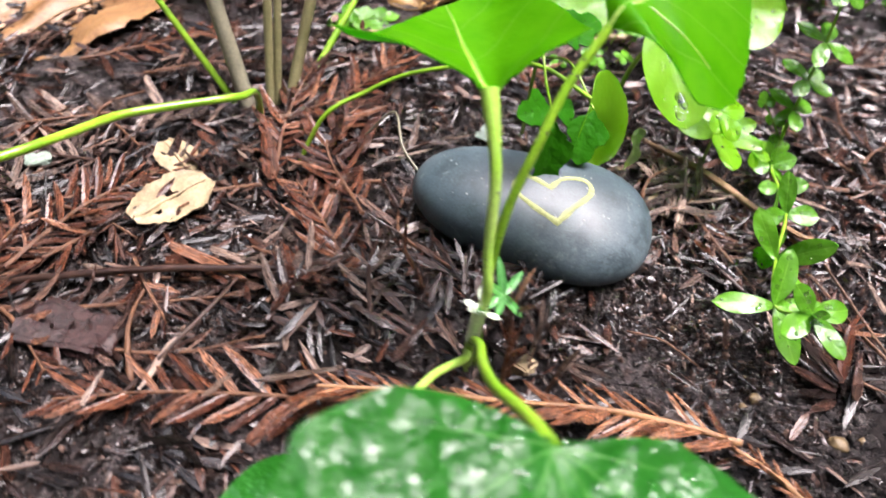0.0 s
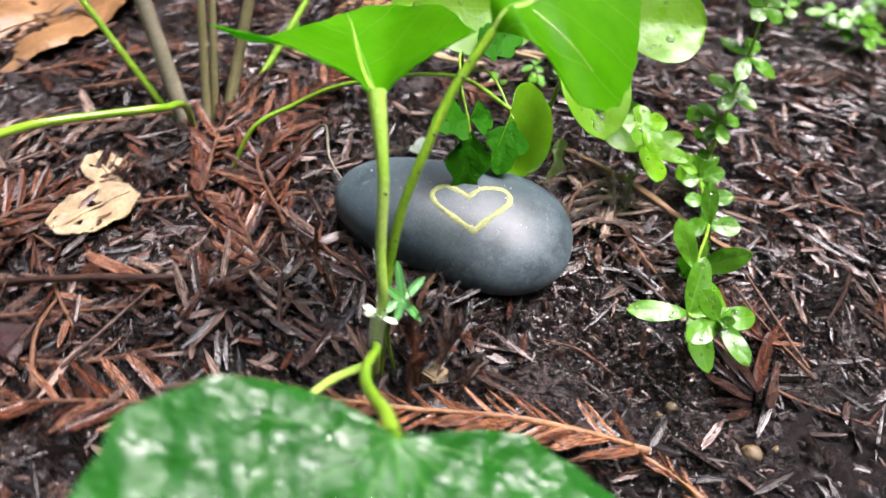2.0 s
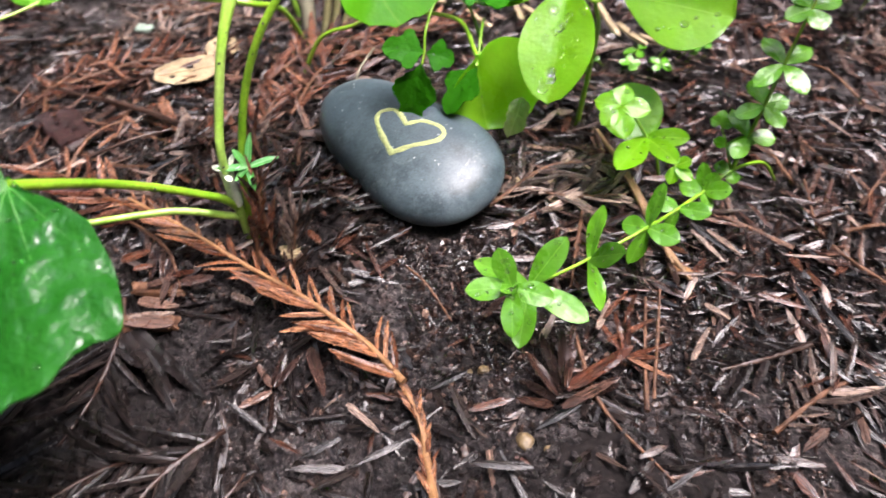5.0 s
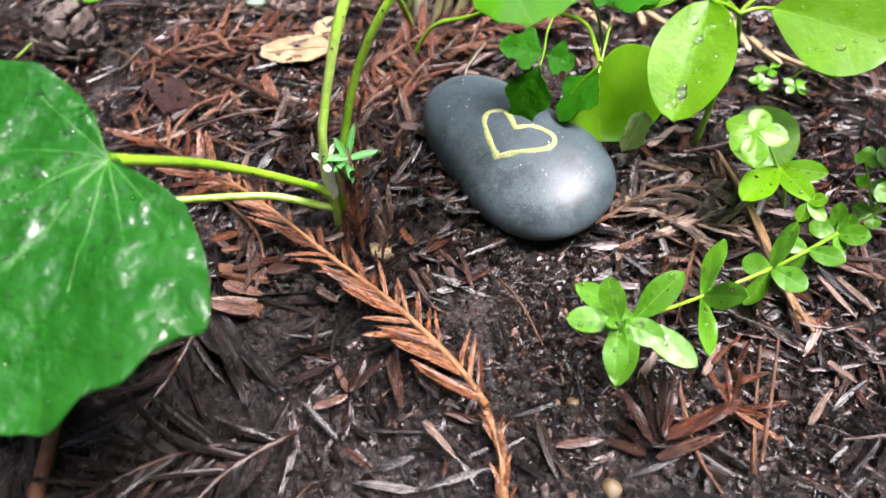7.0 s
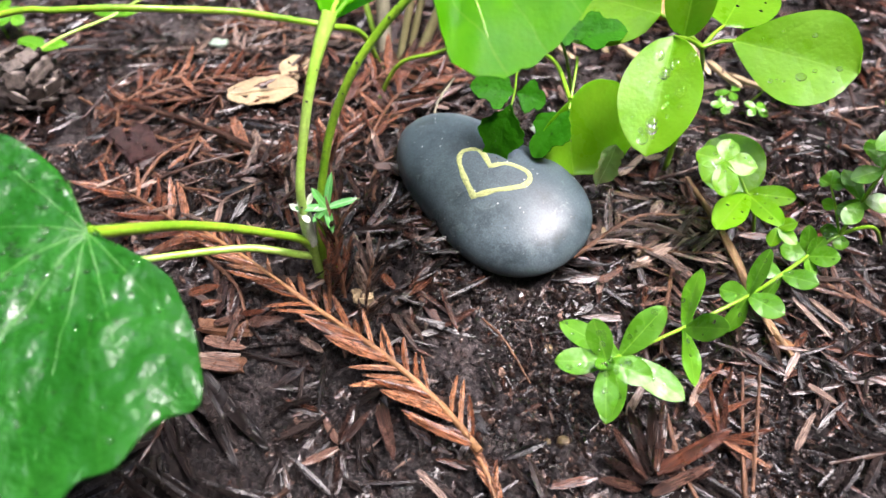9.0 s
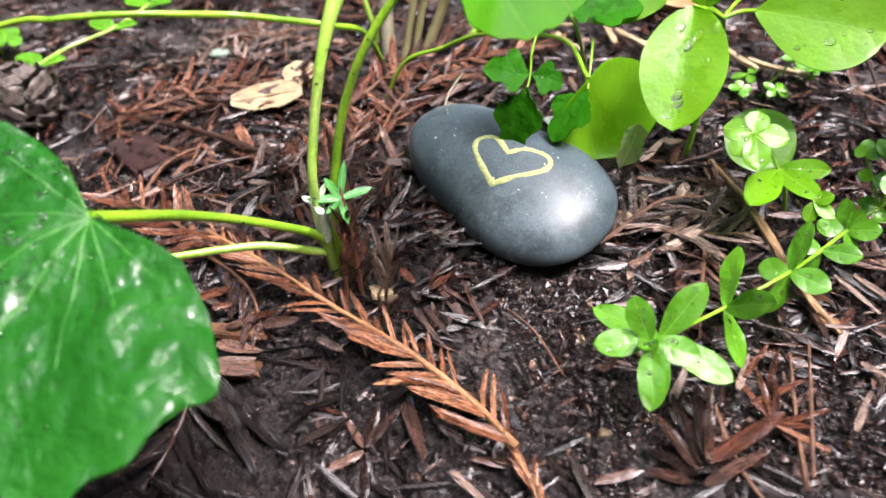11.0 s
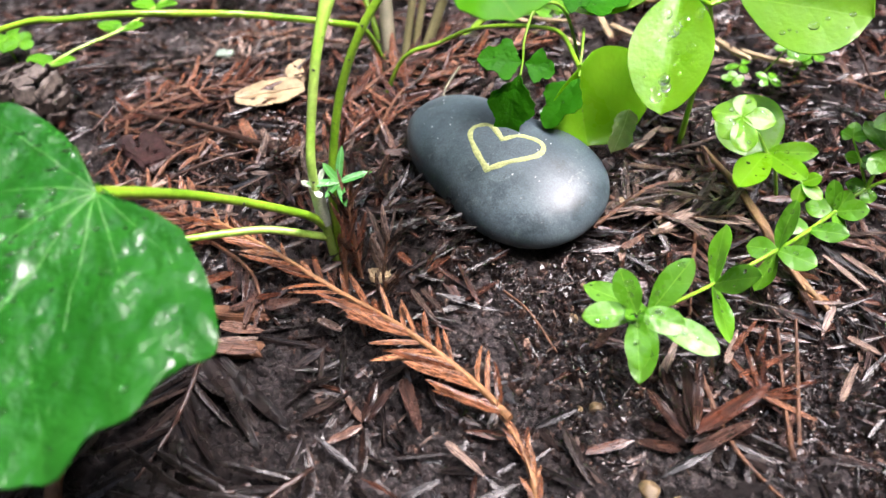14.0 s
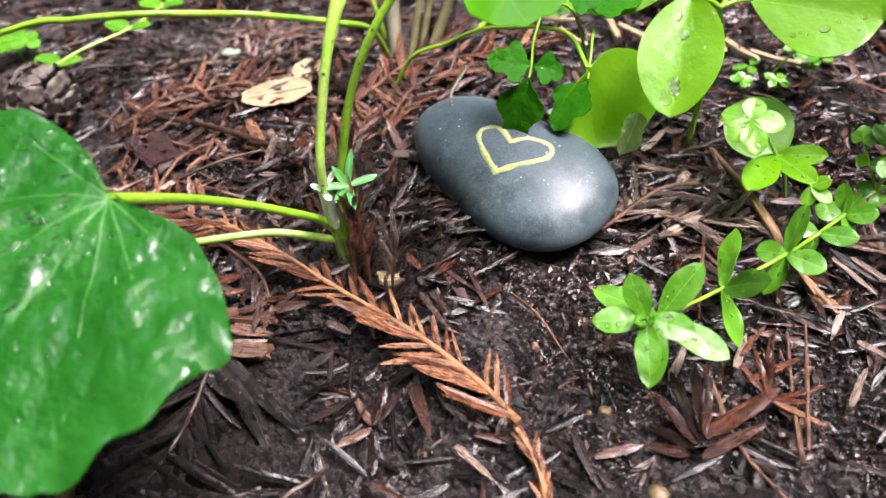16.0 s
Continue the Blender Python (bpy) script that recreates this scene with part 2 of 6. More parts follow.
M_TWIG = plain_material("dead_twig", (0.050, 0.022, 0.012), (0.19, 0.088, 0.044), 260, 0.4, 0.9)
M_TAN = plain_material("tan_twig", (0.14, 0.075, 0.032), (0.36, 0.22, 0.11), 240, 0.4, 0.9)
M_TWIG_DARK = plain_material("dark_twig", (0.016, 0.008, 0.006), (0.065, 0.034, 0.024), 160, 0.35)
M_BARK = plain_material("torn_bark", (0.16, 0.072, 0.026), (0.38, 0.20, 0.085), 160, 0.5)
M_SLAB = plain_material("soaked_bark", (0.012, 0.006, 0.006), (0.045, 0.020, 0.018), 180, 0.25, 1.0)
M_STONE = stone_material()
M_GRIT = plain_material("pale_grit", (0.40, 0.42, 0.42), (0.62, 0.64, 0.64), 900, 0.5)
M_PAINT = plain_material("yellow_paint", (0.24, 0.28, 0.10), (0.58, 0.63, 0.25), 750, 0.5)
M_PEBBLE = plain_material("wet_pebble", (0.09, 0.062, 0.030), (0.24, 0.17, 0.085), 420, 0.35)
M_DRYLEAF = plain_material("dead_leaf", (0.15, 0.072, 0.026), (0.36, 0.20, 0.085), 70, 0.45, 0.6)
M_OCHRE = plain_material("ochre_leaf", (0.26, 0.14, 0.036), (0.50, 0.31, 0.11), 70, 0.45, 0.6)
M_CREAM = plain_material("bleached_leaf", (0.21, 0.15, 0.080), (0.50, 0.40, 0.24), 110, 0.5, 0.6)
M_CONE = plain_material("cone_scale", (0.026, 0.019, 0.016), (0.24, 0.20, 0.17), 260, 0.55, 1.0)
M_BIGLEAF = leaf_material("dark_blade", (0.008, 0.080, 0.006), (0.016, 0.125, 0.010), (0.030, 0.15, 0.018), 150, -0.9, 0.50, 0.15, 0.46, 0.006, 0.8, 0.85, 0.08, 0.09, 1.5, 0.54, 700, 150, 260, 0.35)
M_TOPLEAF = leaf_material("bright_blade", (0.045, 0.22, 0.002), (0.085, 0.31, 0.004), (0.20, 0.42, 0.06), 190, 0.8, 0.45, 0.5, 0.20, 0.010, 0.6, 0.05, 0.06, 0.16, 1.3)
M_OVAL = leaf_material("lime_blade", (0.15, 0.37, 0.009), (0.23, 0.47, 0.016), (0.28, 0.52, 0.04), 240, 0.9, 0.36, 0.58, 0.26, 0.008, 0.6, 0.55, 0.55, 0.13, 1.45, 0.49, 620, 110)
M_BED = leaf_material("whorl_blade", (0.080, 0.27, 0.012), (0.15, 0.39, 0.026), (0.20, 0.45, 0.05), 420, 0.7, 0.36, 0.42, 0.26, 0.004, 0.6, 0.55, 0.60, 0.10, 1.45, 0.52, 620, 200, 170)
M_CRESS = leaf_material("lobed_blade", (0.014, 0.105, 0.003), (0.028, 0.16, 0.005), (0.03, 0.14, 0.012), 420, 0.8, 0.55, 0.25, 0.45, 0.003, 0.8, 0.04, 0.05, 0.16, 1.35, 0.52, 620, 200)
M_TEAL = leaf_material("seedling_blade", (0.09, 0.34, 0.09), (0.17, 0.49, 0.16), (0.25, 0.55, 0.22), 420, 0.7, 0.3, 0.35, 0.3, 0.006, 1.0, 0.1)
M_STEM = stem_material("green_stem", (0.15, 0.34, 0.012), (0.27, 0.48, 0.030))
M_STEM_PALE = stem_material("pale_stem", (0.25, 0.47, 0.042), (0.40, 0.59, 0.13))
M_WITHER = leaf_material("withered_leaf", (0.42, 0.50, 0.28), (0.66, 0.70, 0.50), (0.75, 0.78, 0.62), 700, 0.6, 0.3, 0.45, 0.6, 0.004, 1.0, 0.5, 0.5, 0.1, 1.4, 0.5, 500, 300)
M_VEIN = stem_material("leaf_vein", (0.024, 0.14, 0.010), (0.042, 0.18, 0.018), 0.55)
M_SHEATH = plain_material("torn_sheath", (0.55, 0.66, 0.45), (0.78, 0.83, 0.70), 260, 0.4)
M_OLD_STEM = stem_material("old_stalk", (0.14, 0.13, 0.055), (0.26, 0.24, 0.12), 0.4)
M_GREY_STEM = stem_material("grey_stalk", (0.13, 0.12, 0.080), (0.25, 0.235, 0.16), 0.5)
M_SPECK = plain_material("black_speck", (0.010, 0.008, 0.007), (0.02, 0.018, 0.015), 900, 0.4)
M_MOULD = plain_material("mint_lichen", (0.16, 0.22, 0.17), (0.31, 0.38, 0.31), 300, 0.6)
m_drop, nt_drop, b_drop = nodes_of("water", 0.02, 0.5)
b_drop.inputs["Transmission Weight"].default_value, b_drop.inputs["IOR"].default_value = 1.0, 1.33


# ---------------------------------------------------------------- builders
def thing(name, at, label, category, group="", kind=""):
    ob = new(name)
    ob.location = at
    ob.empty_display_size = 0.01
    return tagged(ob, label, category, group, kind)


def mesh_of(name, bm, material, smooth=True):
    me = bpy.data.meshes.new(name)
    bm.normal_update()
    bm.to_mesh(me)
    bm.free()
    me.materials.append(material)
    if smooth:
        me.shade_smooth()
        me.set_sharp_from_angle(angle=radians(62))
    return me


def part(name, bm, material, parent, label="", m=None):
    """Links a bmesh as one mesh under a thing; m is its pose in the world."""
    ob = new(name, mesh_of(name, bm, material) if isinstance(bm, bmesh.types.BMesh) else bm)
    ob.parent = parent
    if m is None:
        m = Matrix.Identity(4)
    ob.matrix_parent_inverse = world_of(parent).inverted()
    ob.matrix_basis = m
    return tagged(ob, label)


def world_of(ob):
    m = ob.matrix_basis.copy()
    while ob.parent:
        m = ob.parent.matrix_basis @ ob.matrix_parent_inverse @ m
        ob = ob.parent
    return m


def aim(base, tip, up=(0, 0, 1)):
    """The pose of a blade: its y from base to tip, its z nearest to up."""
    y = (Vector(tip) - Vector(base)).normalized()
    x = y.cross(Vector(up)).normalized()
    z = x.cross(y)
    return Matrix.Translation(base) @ Matrix((x, y, z)).transposed().to_4x4()


def smooth_path(points, steps=8):
    """A Catmull-Rom curve through the points."""
    p = [Vector(q) for q in points]
    p = [2 * p[0] - p[1], *p, 2 * p[-1] - p[-2]]
    out = []
    for a, b, c, d in zip(p, p[1:], p[2:], p[3:]):
        for k in range(steps):
            t = k / steps
            out.append(0.5 * (2 * b + (c - a) * t + (2 * a - 5 * b + 4 * c - d) * t * t + (3 * b - a - 3 * c + d) * t ** 3))
    return out + [p[-2]]


def tube(bm, points, radii, sides=7, rough=0.0, flat=1.0):
    """A tapered, capped tube along the points."""
    n = len(points)
    rings, last = [], None
    for i, q in enumerate(points):
        d = (points[min(i + 1, n - 1)] - points[max(i - 1, 0)]).normalized()
        side = d.cross(Vector((0, 0, 1)) if abs(d.z) < 0.95 else Vector((1, 0, 0))).normalized() if last is None else (last - d * last.dot(d)).normalized()
        last = side
        up = side.cross(d)
        f = i / (n - 1) * (len(radii) - 1)
        k = min(int(f), len(radii) - 2)
        r = radii[k] + (radii[k + 1] - radii[k]) * (f - k)
        ring = []
        for s in range(sides):
            a = 2 * math.pi * s / sides
            w = r * (1 + rough * (random.random() - 0.5))
            ring.append(bm.verts.new(q + side * (math.cos(a) * w) + up * (math.sin(a) * w * flat)))
        rings.append(ring)
    for a, b in zip(rings, rings[1:]):
        for s in range(sides):
            bm.faces.new((a[s], a[(s + 1) % sides], b[(s + 1) % sides], b[s]))
    bm.faces.new(rings[0][::-1])
    bm.faces.new(rings[-1])
    return bm


def tube_bm(points, radii, sides=7, rough=0.0, steps=8):
    return tube(bmesh.new(), smooth_path(points, steps), radii, sides, rough)


def sheet(grid, thick):
    """A closed blade of some thickness from rows of points."""
    bm = bmesh.new()
    nu, nv = len(grid), len(grid[0])
    def normal(i, j):
        a = grid[min(i + 1, nu - 1)][j] - grid[max(i - 1, 0)][j]
        b = grid[i][min(j + 1, nv - 1)] - grid[i][max(j - 1, 0)]
        n = b.cross(a)
        return n.normalized() if n.length > 1e-12 else Vector((0, 0, 1))
    top = [[bm.verts.new(grid[i][j]) for j in range(nv)] for i in range(nu)]
    low = [[bm.verts.new(grid[i][j] - normal(i, j) * thick) for j in range(nv)] for i in range(nu)]
    for i in range(nu - 1):
        for j in range(nv - 1):
            bm.faces.new((top[i][j], top[i][j + 1], top[i + 1][j + 1], top[i + 1][j]))
            bm.faces.new((low[i][j], low[i + 1][j], low[i + 1][j + 1], low[i][j + 1]))
        for j, s in ((0, 1), (nv - 1, -1)):
            q = (top[i][j], top[i + 1][j], low[i + 1][j], low[i][j])
            bm.faces.new(q[::s])
    for i, s in ((0, -1), (nu - 1, 1)):
        for j in range(nv - 1):
            q = (top[i][j], top[i][j + 1], low[i][j + 1], low[i][j])
            bm.faces.new(q[::s])
    bmesh.ops.remove_doubles(bm, verts=bm.verts, dist=1e-6)
    bmesh.ops.recalc_face_normals(bm, faces=bm.faces)
    return bm


def blade(length, width, profile, fold=0.0, droop=0.0, wave=0.0, teeth=0, bite=0.0, nu=22, nv=11, thick=0.0003, twist=0.0, seed=0):
    """A leaf along +y with its upper side to +z. profile: half width at u of 0 to 1, as a share of width / 2."""
    rnd = random.Random(seed)
    ph = [rnd.random() * 6.28 for _ in range(4)]
    grid = []
    for i in range(nu):
        u = i / (nu - 1)
        row = []
        for j in range(nv):
            v = 2 * j / (nv - 1) - 1
            w = max(profile(u), 0.004) * width / 2
            if teeth:
                w *= 1 - bite * abs(math.sin(math.pi * teeth * u)) * abs(v) ** 3
            x = v * w
            z = fold * abs(v) * w - droop * length * u * u
            z += wave * length * (abs(v) ** 2) * math.sin(9 * u + ph[0] + (2.2 if v > 0 else 0)) + 0.25 * wave * length * math.sin(5 * u + 3 * v + ph[1])
            a = twist * u
            row.append(Vector((x * math.cos(a) - z * math.sin(a), length * u, x * math.sin(a) + z * math.cos(a))))
        grid.append(row)
    return sheet(grid, thick)


def patch(front, back, n=30, m=12, sag=0.0, wave=0.0, thick=0.0004, seed=0):
    """A blade between two edges that share their ends."""
    def even(points):
        q = smooth_path(points, 12)
        run = [0.0]
        for a, b in zip(q, q[1:]):
            run.append(run[-1] + (b - a).length)
        out, k = [], 0
        for i in range(n):
            t = run[-1] * i / (n - 1)
            while k < len(run) - 2 and run[k + 1] < t:
                k += 1
            out.append(q[k].lerp(q[k + 1], (t - run[k]) / max(run[k + 1] - run[k], 1e-9)))
        return out
    a, b = even(front), even(back)
    grid = []
    for i in range(n):
        row = []
        for j in range(m):
            v = j / (m - 1)
            p = a[i].lerp(b[i], v)
            w = (a[i] - b[i]).length
            p.z += -sag * w * 4 * v * (1 - v) + wave * noise.noise((p.x * 60, p.y * 60, seed)) * min(1, w / 0.01)
            if j in (0, m - 1):
                p += (a[i] - b[i]) * (0.5 - v) * 0.022 * math.sin(i * 1.9 + seed)
            row.append(p)
        grid.append(row)
    return sheet(grid, thick)


def oval(u):
    return math.sin(math.pi * min(1, u ** 0.8)) ** 0.62


def ellipse(u):
    return max(0.0, math.sin(math.pi * u)) ** 0.54


def spoon(u):
    return 0.06 * (1 - u) + max(0.0, math.sin(math.pi * min(1.0, u ** 1.55))) ** 0.54


def obovate(u):
    return 0.10 * (1 - u) + math.sin(math.pi * min(1.0, u ** 1.3)) ** 0.58


# ---------------------------------------------------------------- ground
def lie(x, y):
    """The height of the soil."""
    z = 0.0045 * noise.noise((x * 8, y * 8, 0.3)) + 0.0032 * noise.noise((x * 28, y * 28, 1.7)) + 0.0026 * noise.noise((x * 95, y * 95, 4.1)) + 0.0011 * noise.noise((x * 260, y * 260, 7.3))
    z += 0.0085 * math.exp(-((x + 0.020) ** 2 + (y + 0.020) ** 2) / 0.0042) + 0.0165 * math.exp(-((x + 0.072) ** 2 + (y + 0.060) ** 2) / 0.0036)
    far = max(0.0, math.hypot(x, y) - 0.6)
    return z - 0.001 + 0.02 * far * noise.noise((x * 1.3, y * 1.3, 9.0))


def build_ground():
    n = 561
    def axis(k):
        s = abs(2 * k / (n - 1) - 1)
        r = 0.30 * s / 0.62 if s < 0.62 else 0.30 + 0.42 * (s - 0.62) / 0.23 if s < 0.85 else 0.72 + 40 * ((s - 0.85) / 0.15) ** 3.2
        return math.copysign(r, k - (n - 1) / 2)
    xs = [axis(k) for k in range(n)]
    verts = [(x - 0.02, y + 0.05, lie(x - 0.02, y + 0.05)) for y in xs for x in xs]
    faces = [(j * n + i, j * n + i + 1, (j + 1) * n + i + 1, (j + 1) * n + i) for j in range(n - 1) for i in range(n - 1)]
    me = bpy.data.meshes.new("ground")
    me.from_pydata(verts, [], faces)
    me.materials.append(M_SOIL)
    me.shade_smooth()
    tagged(new("ground", me), "dark wet forest soil with grey silt patches", "ground", "", "structure")


build_ground()


def build_sky_block():
    """An unseen dark ring, added to block the low sky on every side."""
    n, verts, faces = 180, [], []
    rows = ((9.0, -0.6), (9.0, 3.0), (8.8, 7.0), (8.3, 10.0), (7.6, 12.0))
    for r, z in rows:
        for i in range(n):
            a = 2 * math.pi * i / n
            w = r + 0.35 * math.sin(23 * a) + 0.5 * noise.noise((math.cos(a) * 5, math.sin(a) * 5, z * 0.3))
            verts.append((w * math.cos(a), w * math.sin(a), z + (0.8 * noise.noise((math.cos(a) * 9, math.sin(a) * 9, 2.0)) if z > 5 else 0)))
    for k in range(len(rows) - 1):
        for i in range(n):
            j = (i + 1) % n
            faces.append((k * n + j, k * n + i, (k + 1) * n + i, (k + 1) * n + j))
    me = bpy.data.meshes.new("backdrop")
    me.from_pydata(verts, [], faces)
    me.materials.append(M_SKY_BLOCK)
    me.shade_smooth()
    tagged(new("backdrop", me), "unseen dark green-brown ring added to block the low sky", "forest", "", "structure")


build_sky_block()


def shaded_mud(x, y, rx, ry, seed):
    """A low spread of mud, blackened to paint in shade, thinning into the soil."""
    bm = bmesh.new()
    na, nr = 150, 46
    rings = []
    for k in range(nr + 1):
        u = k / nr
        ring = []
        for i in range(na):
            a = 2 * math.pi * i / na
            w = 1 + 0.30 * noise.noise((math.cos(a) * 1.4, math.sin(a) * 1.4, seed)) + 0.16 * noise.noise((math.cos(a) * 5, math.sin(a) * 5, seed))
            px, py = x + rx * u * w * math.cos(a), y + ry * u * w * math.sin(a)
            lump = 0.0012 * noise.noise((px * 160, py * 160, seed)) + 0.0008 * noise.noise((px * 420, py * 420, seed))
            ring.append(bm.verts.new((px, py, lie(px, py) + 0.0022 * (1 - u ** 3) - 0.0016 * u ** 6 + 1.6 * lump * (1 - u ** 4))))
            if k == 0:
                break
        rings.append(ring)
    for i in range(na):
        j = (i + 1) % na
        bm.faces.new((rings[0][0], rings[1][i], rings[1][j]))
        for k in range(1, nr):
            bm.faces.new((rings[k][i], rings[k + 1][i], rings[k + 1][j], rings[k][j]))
    tagged(new("shaded_mud", mesh_of("shaded_mud", bm, M_SHADED_MUD)), "black mud spread over the soil with shade painted in", "soil", "", "stuff")


# Painted shade: front right ground, then front left under the large leaf.
shaded_mud(0.128, -0.118, 0.060, 0.034, 5)
shaded_mud(-0.080, -0.165, 0.060, 0.040, 4)


# ---------------------------------------------------------------- the painted stone
STONE_AT, STONE_TURN = Vector((-0.0135, -0.0126, 0.0233)), (10.8, 4.3, -22.6)
STONE_AXES = (0.0487, 0.0281, 0.0157)


def build_stone():
    bm = bmesh.new()
    bmesh.ops.create_icosphere(bm, subdivisions=6, radius=1)
    ax, ay, az = STONE_AXES
    for v in bm.verts:
        x, y, z = v.co
        k = (abs(x) ** 2.25 + abs(y) ** 2.25 + abs(z) ** 2.1) ** (-1 / 2.2)
        x, y, z = x * k, y * k, z * k
        lump = 1 + 0.02 * noise.noise((x * 1.4, y * 1.4, z * 1.4 + 3))
        side = 1 + 0.168 * x                                   # broader at one end
        dent = -(0.055 if y < 0 else 0.131) * math.exp(-((x + 0.10) / 0.42) ** 2) * abs(y)
        v.co = (x * ax * lump, y * ay * side * lump * (1 + dent), z * az * lump * (1 if z > 0 else 0.95))
    m = pose(*STONE_AT, *STONE_TURN)
    root = new("painted_stone", mesh_of("painted_stone", bm, M_STONE))
    root.matrix_basis = m
    tagged(root, "smooth dark grey river stone with a painted yellow heart", "stone")
    from_above = [(-0.0094, -0.0313), (-0.0145, -0.0270), (-0.0191, -0.0225), (-0.0224, -0.0182), (-0.0229, -0.0143), (-0.0196, -0.0117), (-0.0155, -0.0120), (-0.0093, -0.0172),
                  (-0.0041, -0.0136), (0.0004, -0.0130), (0.0046, -0.0135), (0.0071, -0.0163), (0.0062, -0.0201), (0.0025, -0.0234), (-0.0018, -0.0261), (-0.0055, -0.0288)]
    inv = m.inverted()
    bpy.context.view_layer.update()
    def seat(x, y):
        o, d = inv @ Vector((x, y, 0.2)), inv.to_3x3() @ Vector((0, 0, -1))
        hit, place, nor, _ = root.ray_cast(o, d)
        return place, nor
    loop = []
    cut = [smooth_path([(*p, 0) for p in from_above[:8]], 6), smooth_path([(*p, 0) for p in from_above[7:] + from_above[:1]], 6)]
    loop = cut[0][:-1] + cut[1][:-1]
    bm = bmesh.new()
    rows = []
    n = len(loop)
    for i, q in enumerate(loop):
        d = (loop[(i + 1) % n] - loop[i - 1]).normalized()
        s = Vector((-d.y, d.x, 0))
        w = 0.00120 * (1 + 0.45 * noise.noise((q.x * 260, q.y * 260, 0)) + (0.35 if i < 2 or i > n - 2 else 0))
        row = []
        for o, h in ((-1, -0.0002), (-0.7, 0.00022), (0, 0.0003), (0.7, 0.00022), (1, -0.0002)):
            e = w * o * (1 + 0.15 * noise.noise((q.x * 900, q.y * 900, o * 5)))
            p, nor = seat(q.x + s.x * e, q.y + s.y * e)
            row.append(bm.verts.new(p + nor * h))
        rows.append(row)
    for i in range(n):
        a, b = rows[i], rows[(i + 1) % n]
        for j in range(4):
            bm.faces.new((a[j], a[j + 1], b[j + 1], b[j]))
    bmesh.ops.recalc_face_normals(bm, faces=bm.faces)
    if sum(f.normal.z for f in bm.faces) < 0:
        bmesh.ops.reverse_faces(bm, faces=bm.faces)
    part("heart_outline", bm, M_PAINT, root, "hand-painted yellow heart outline", m)
    rnd = random.Random(77)
    for _ in range(22):
        p, nor = seat(STONE_AT.x + rnd.uniform(-0.035, 0.035), STONE_AT.y + rnd.uniform(-0.022, 0.022))
        if p is None or p.length < 1e-6:
            continue
        g = bmesh.new()
        bmesh.ops.create_icosphere(g, subdivisions=1, radius=rnd.uniform(0.00018, 0.00042))
        part("grit", g, M_GRIT, root, "pale grain of grit", m @ Matrix.Translation(p))


build_stone()


# ---------------------------------------------------------------- the broad-leaved plant
def specks(parent, path, count, radius, seed):
    rnd = random.Random(seed)
    for _ in range(count):
        q = path[rnd.randrange(4, len(path) - 3)]
        a = rnd.uniform(3.4, 6.0)
        bm = bmesh.new()
        bmesh.ops.create_icosphere(bm, subdivisions=1, radius=rnd.uniform(0.0004, 0.0007))
        part("speck", bm, M_SPECK, parent, "", Matrix.Translation(q + Vector((math.cos(a), math.sin(a), 0)) * radius))


def on_blade(bm, points, radii):
    """A thin raised rib that follows the face of a blade."""
    tree = BVHTree.FromBMesh(bm)
    return tube(bmesh.new(), [tree.find_nearest(p)[0] for p in smooth_path(points, 8)], radii, 6)


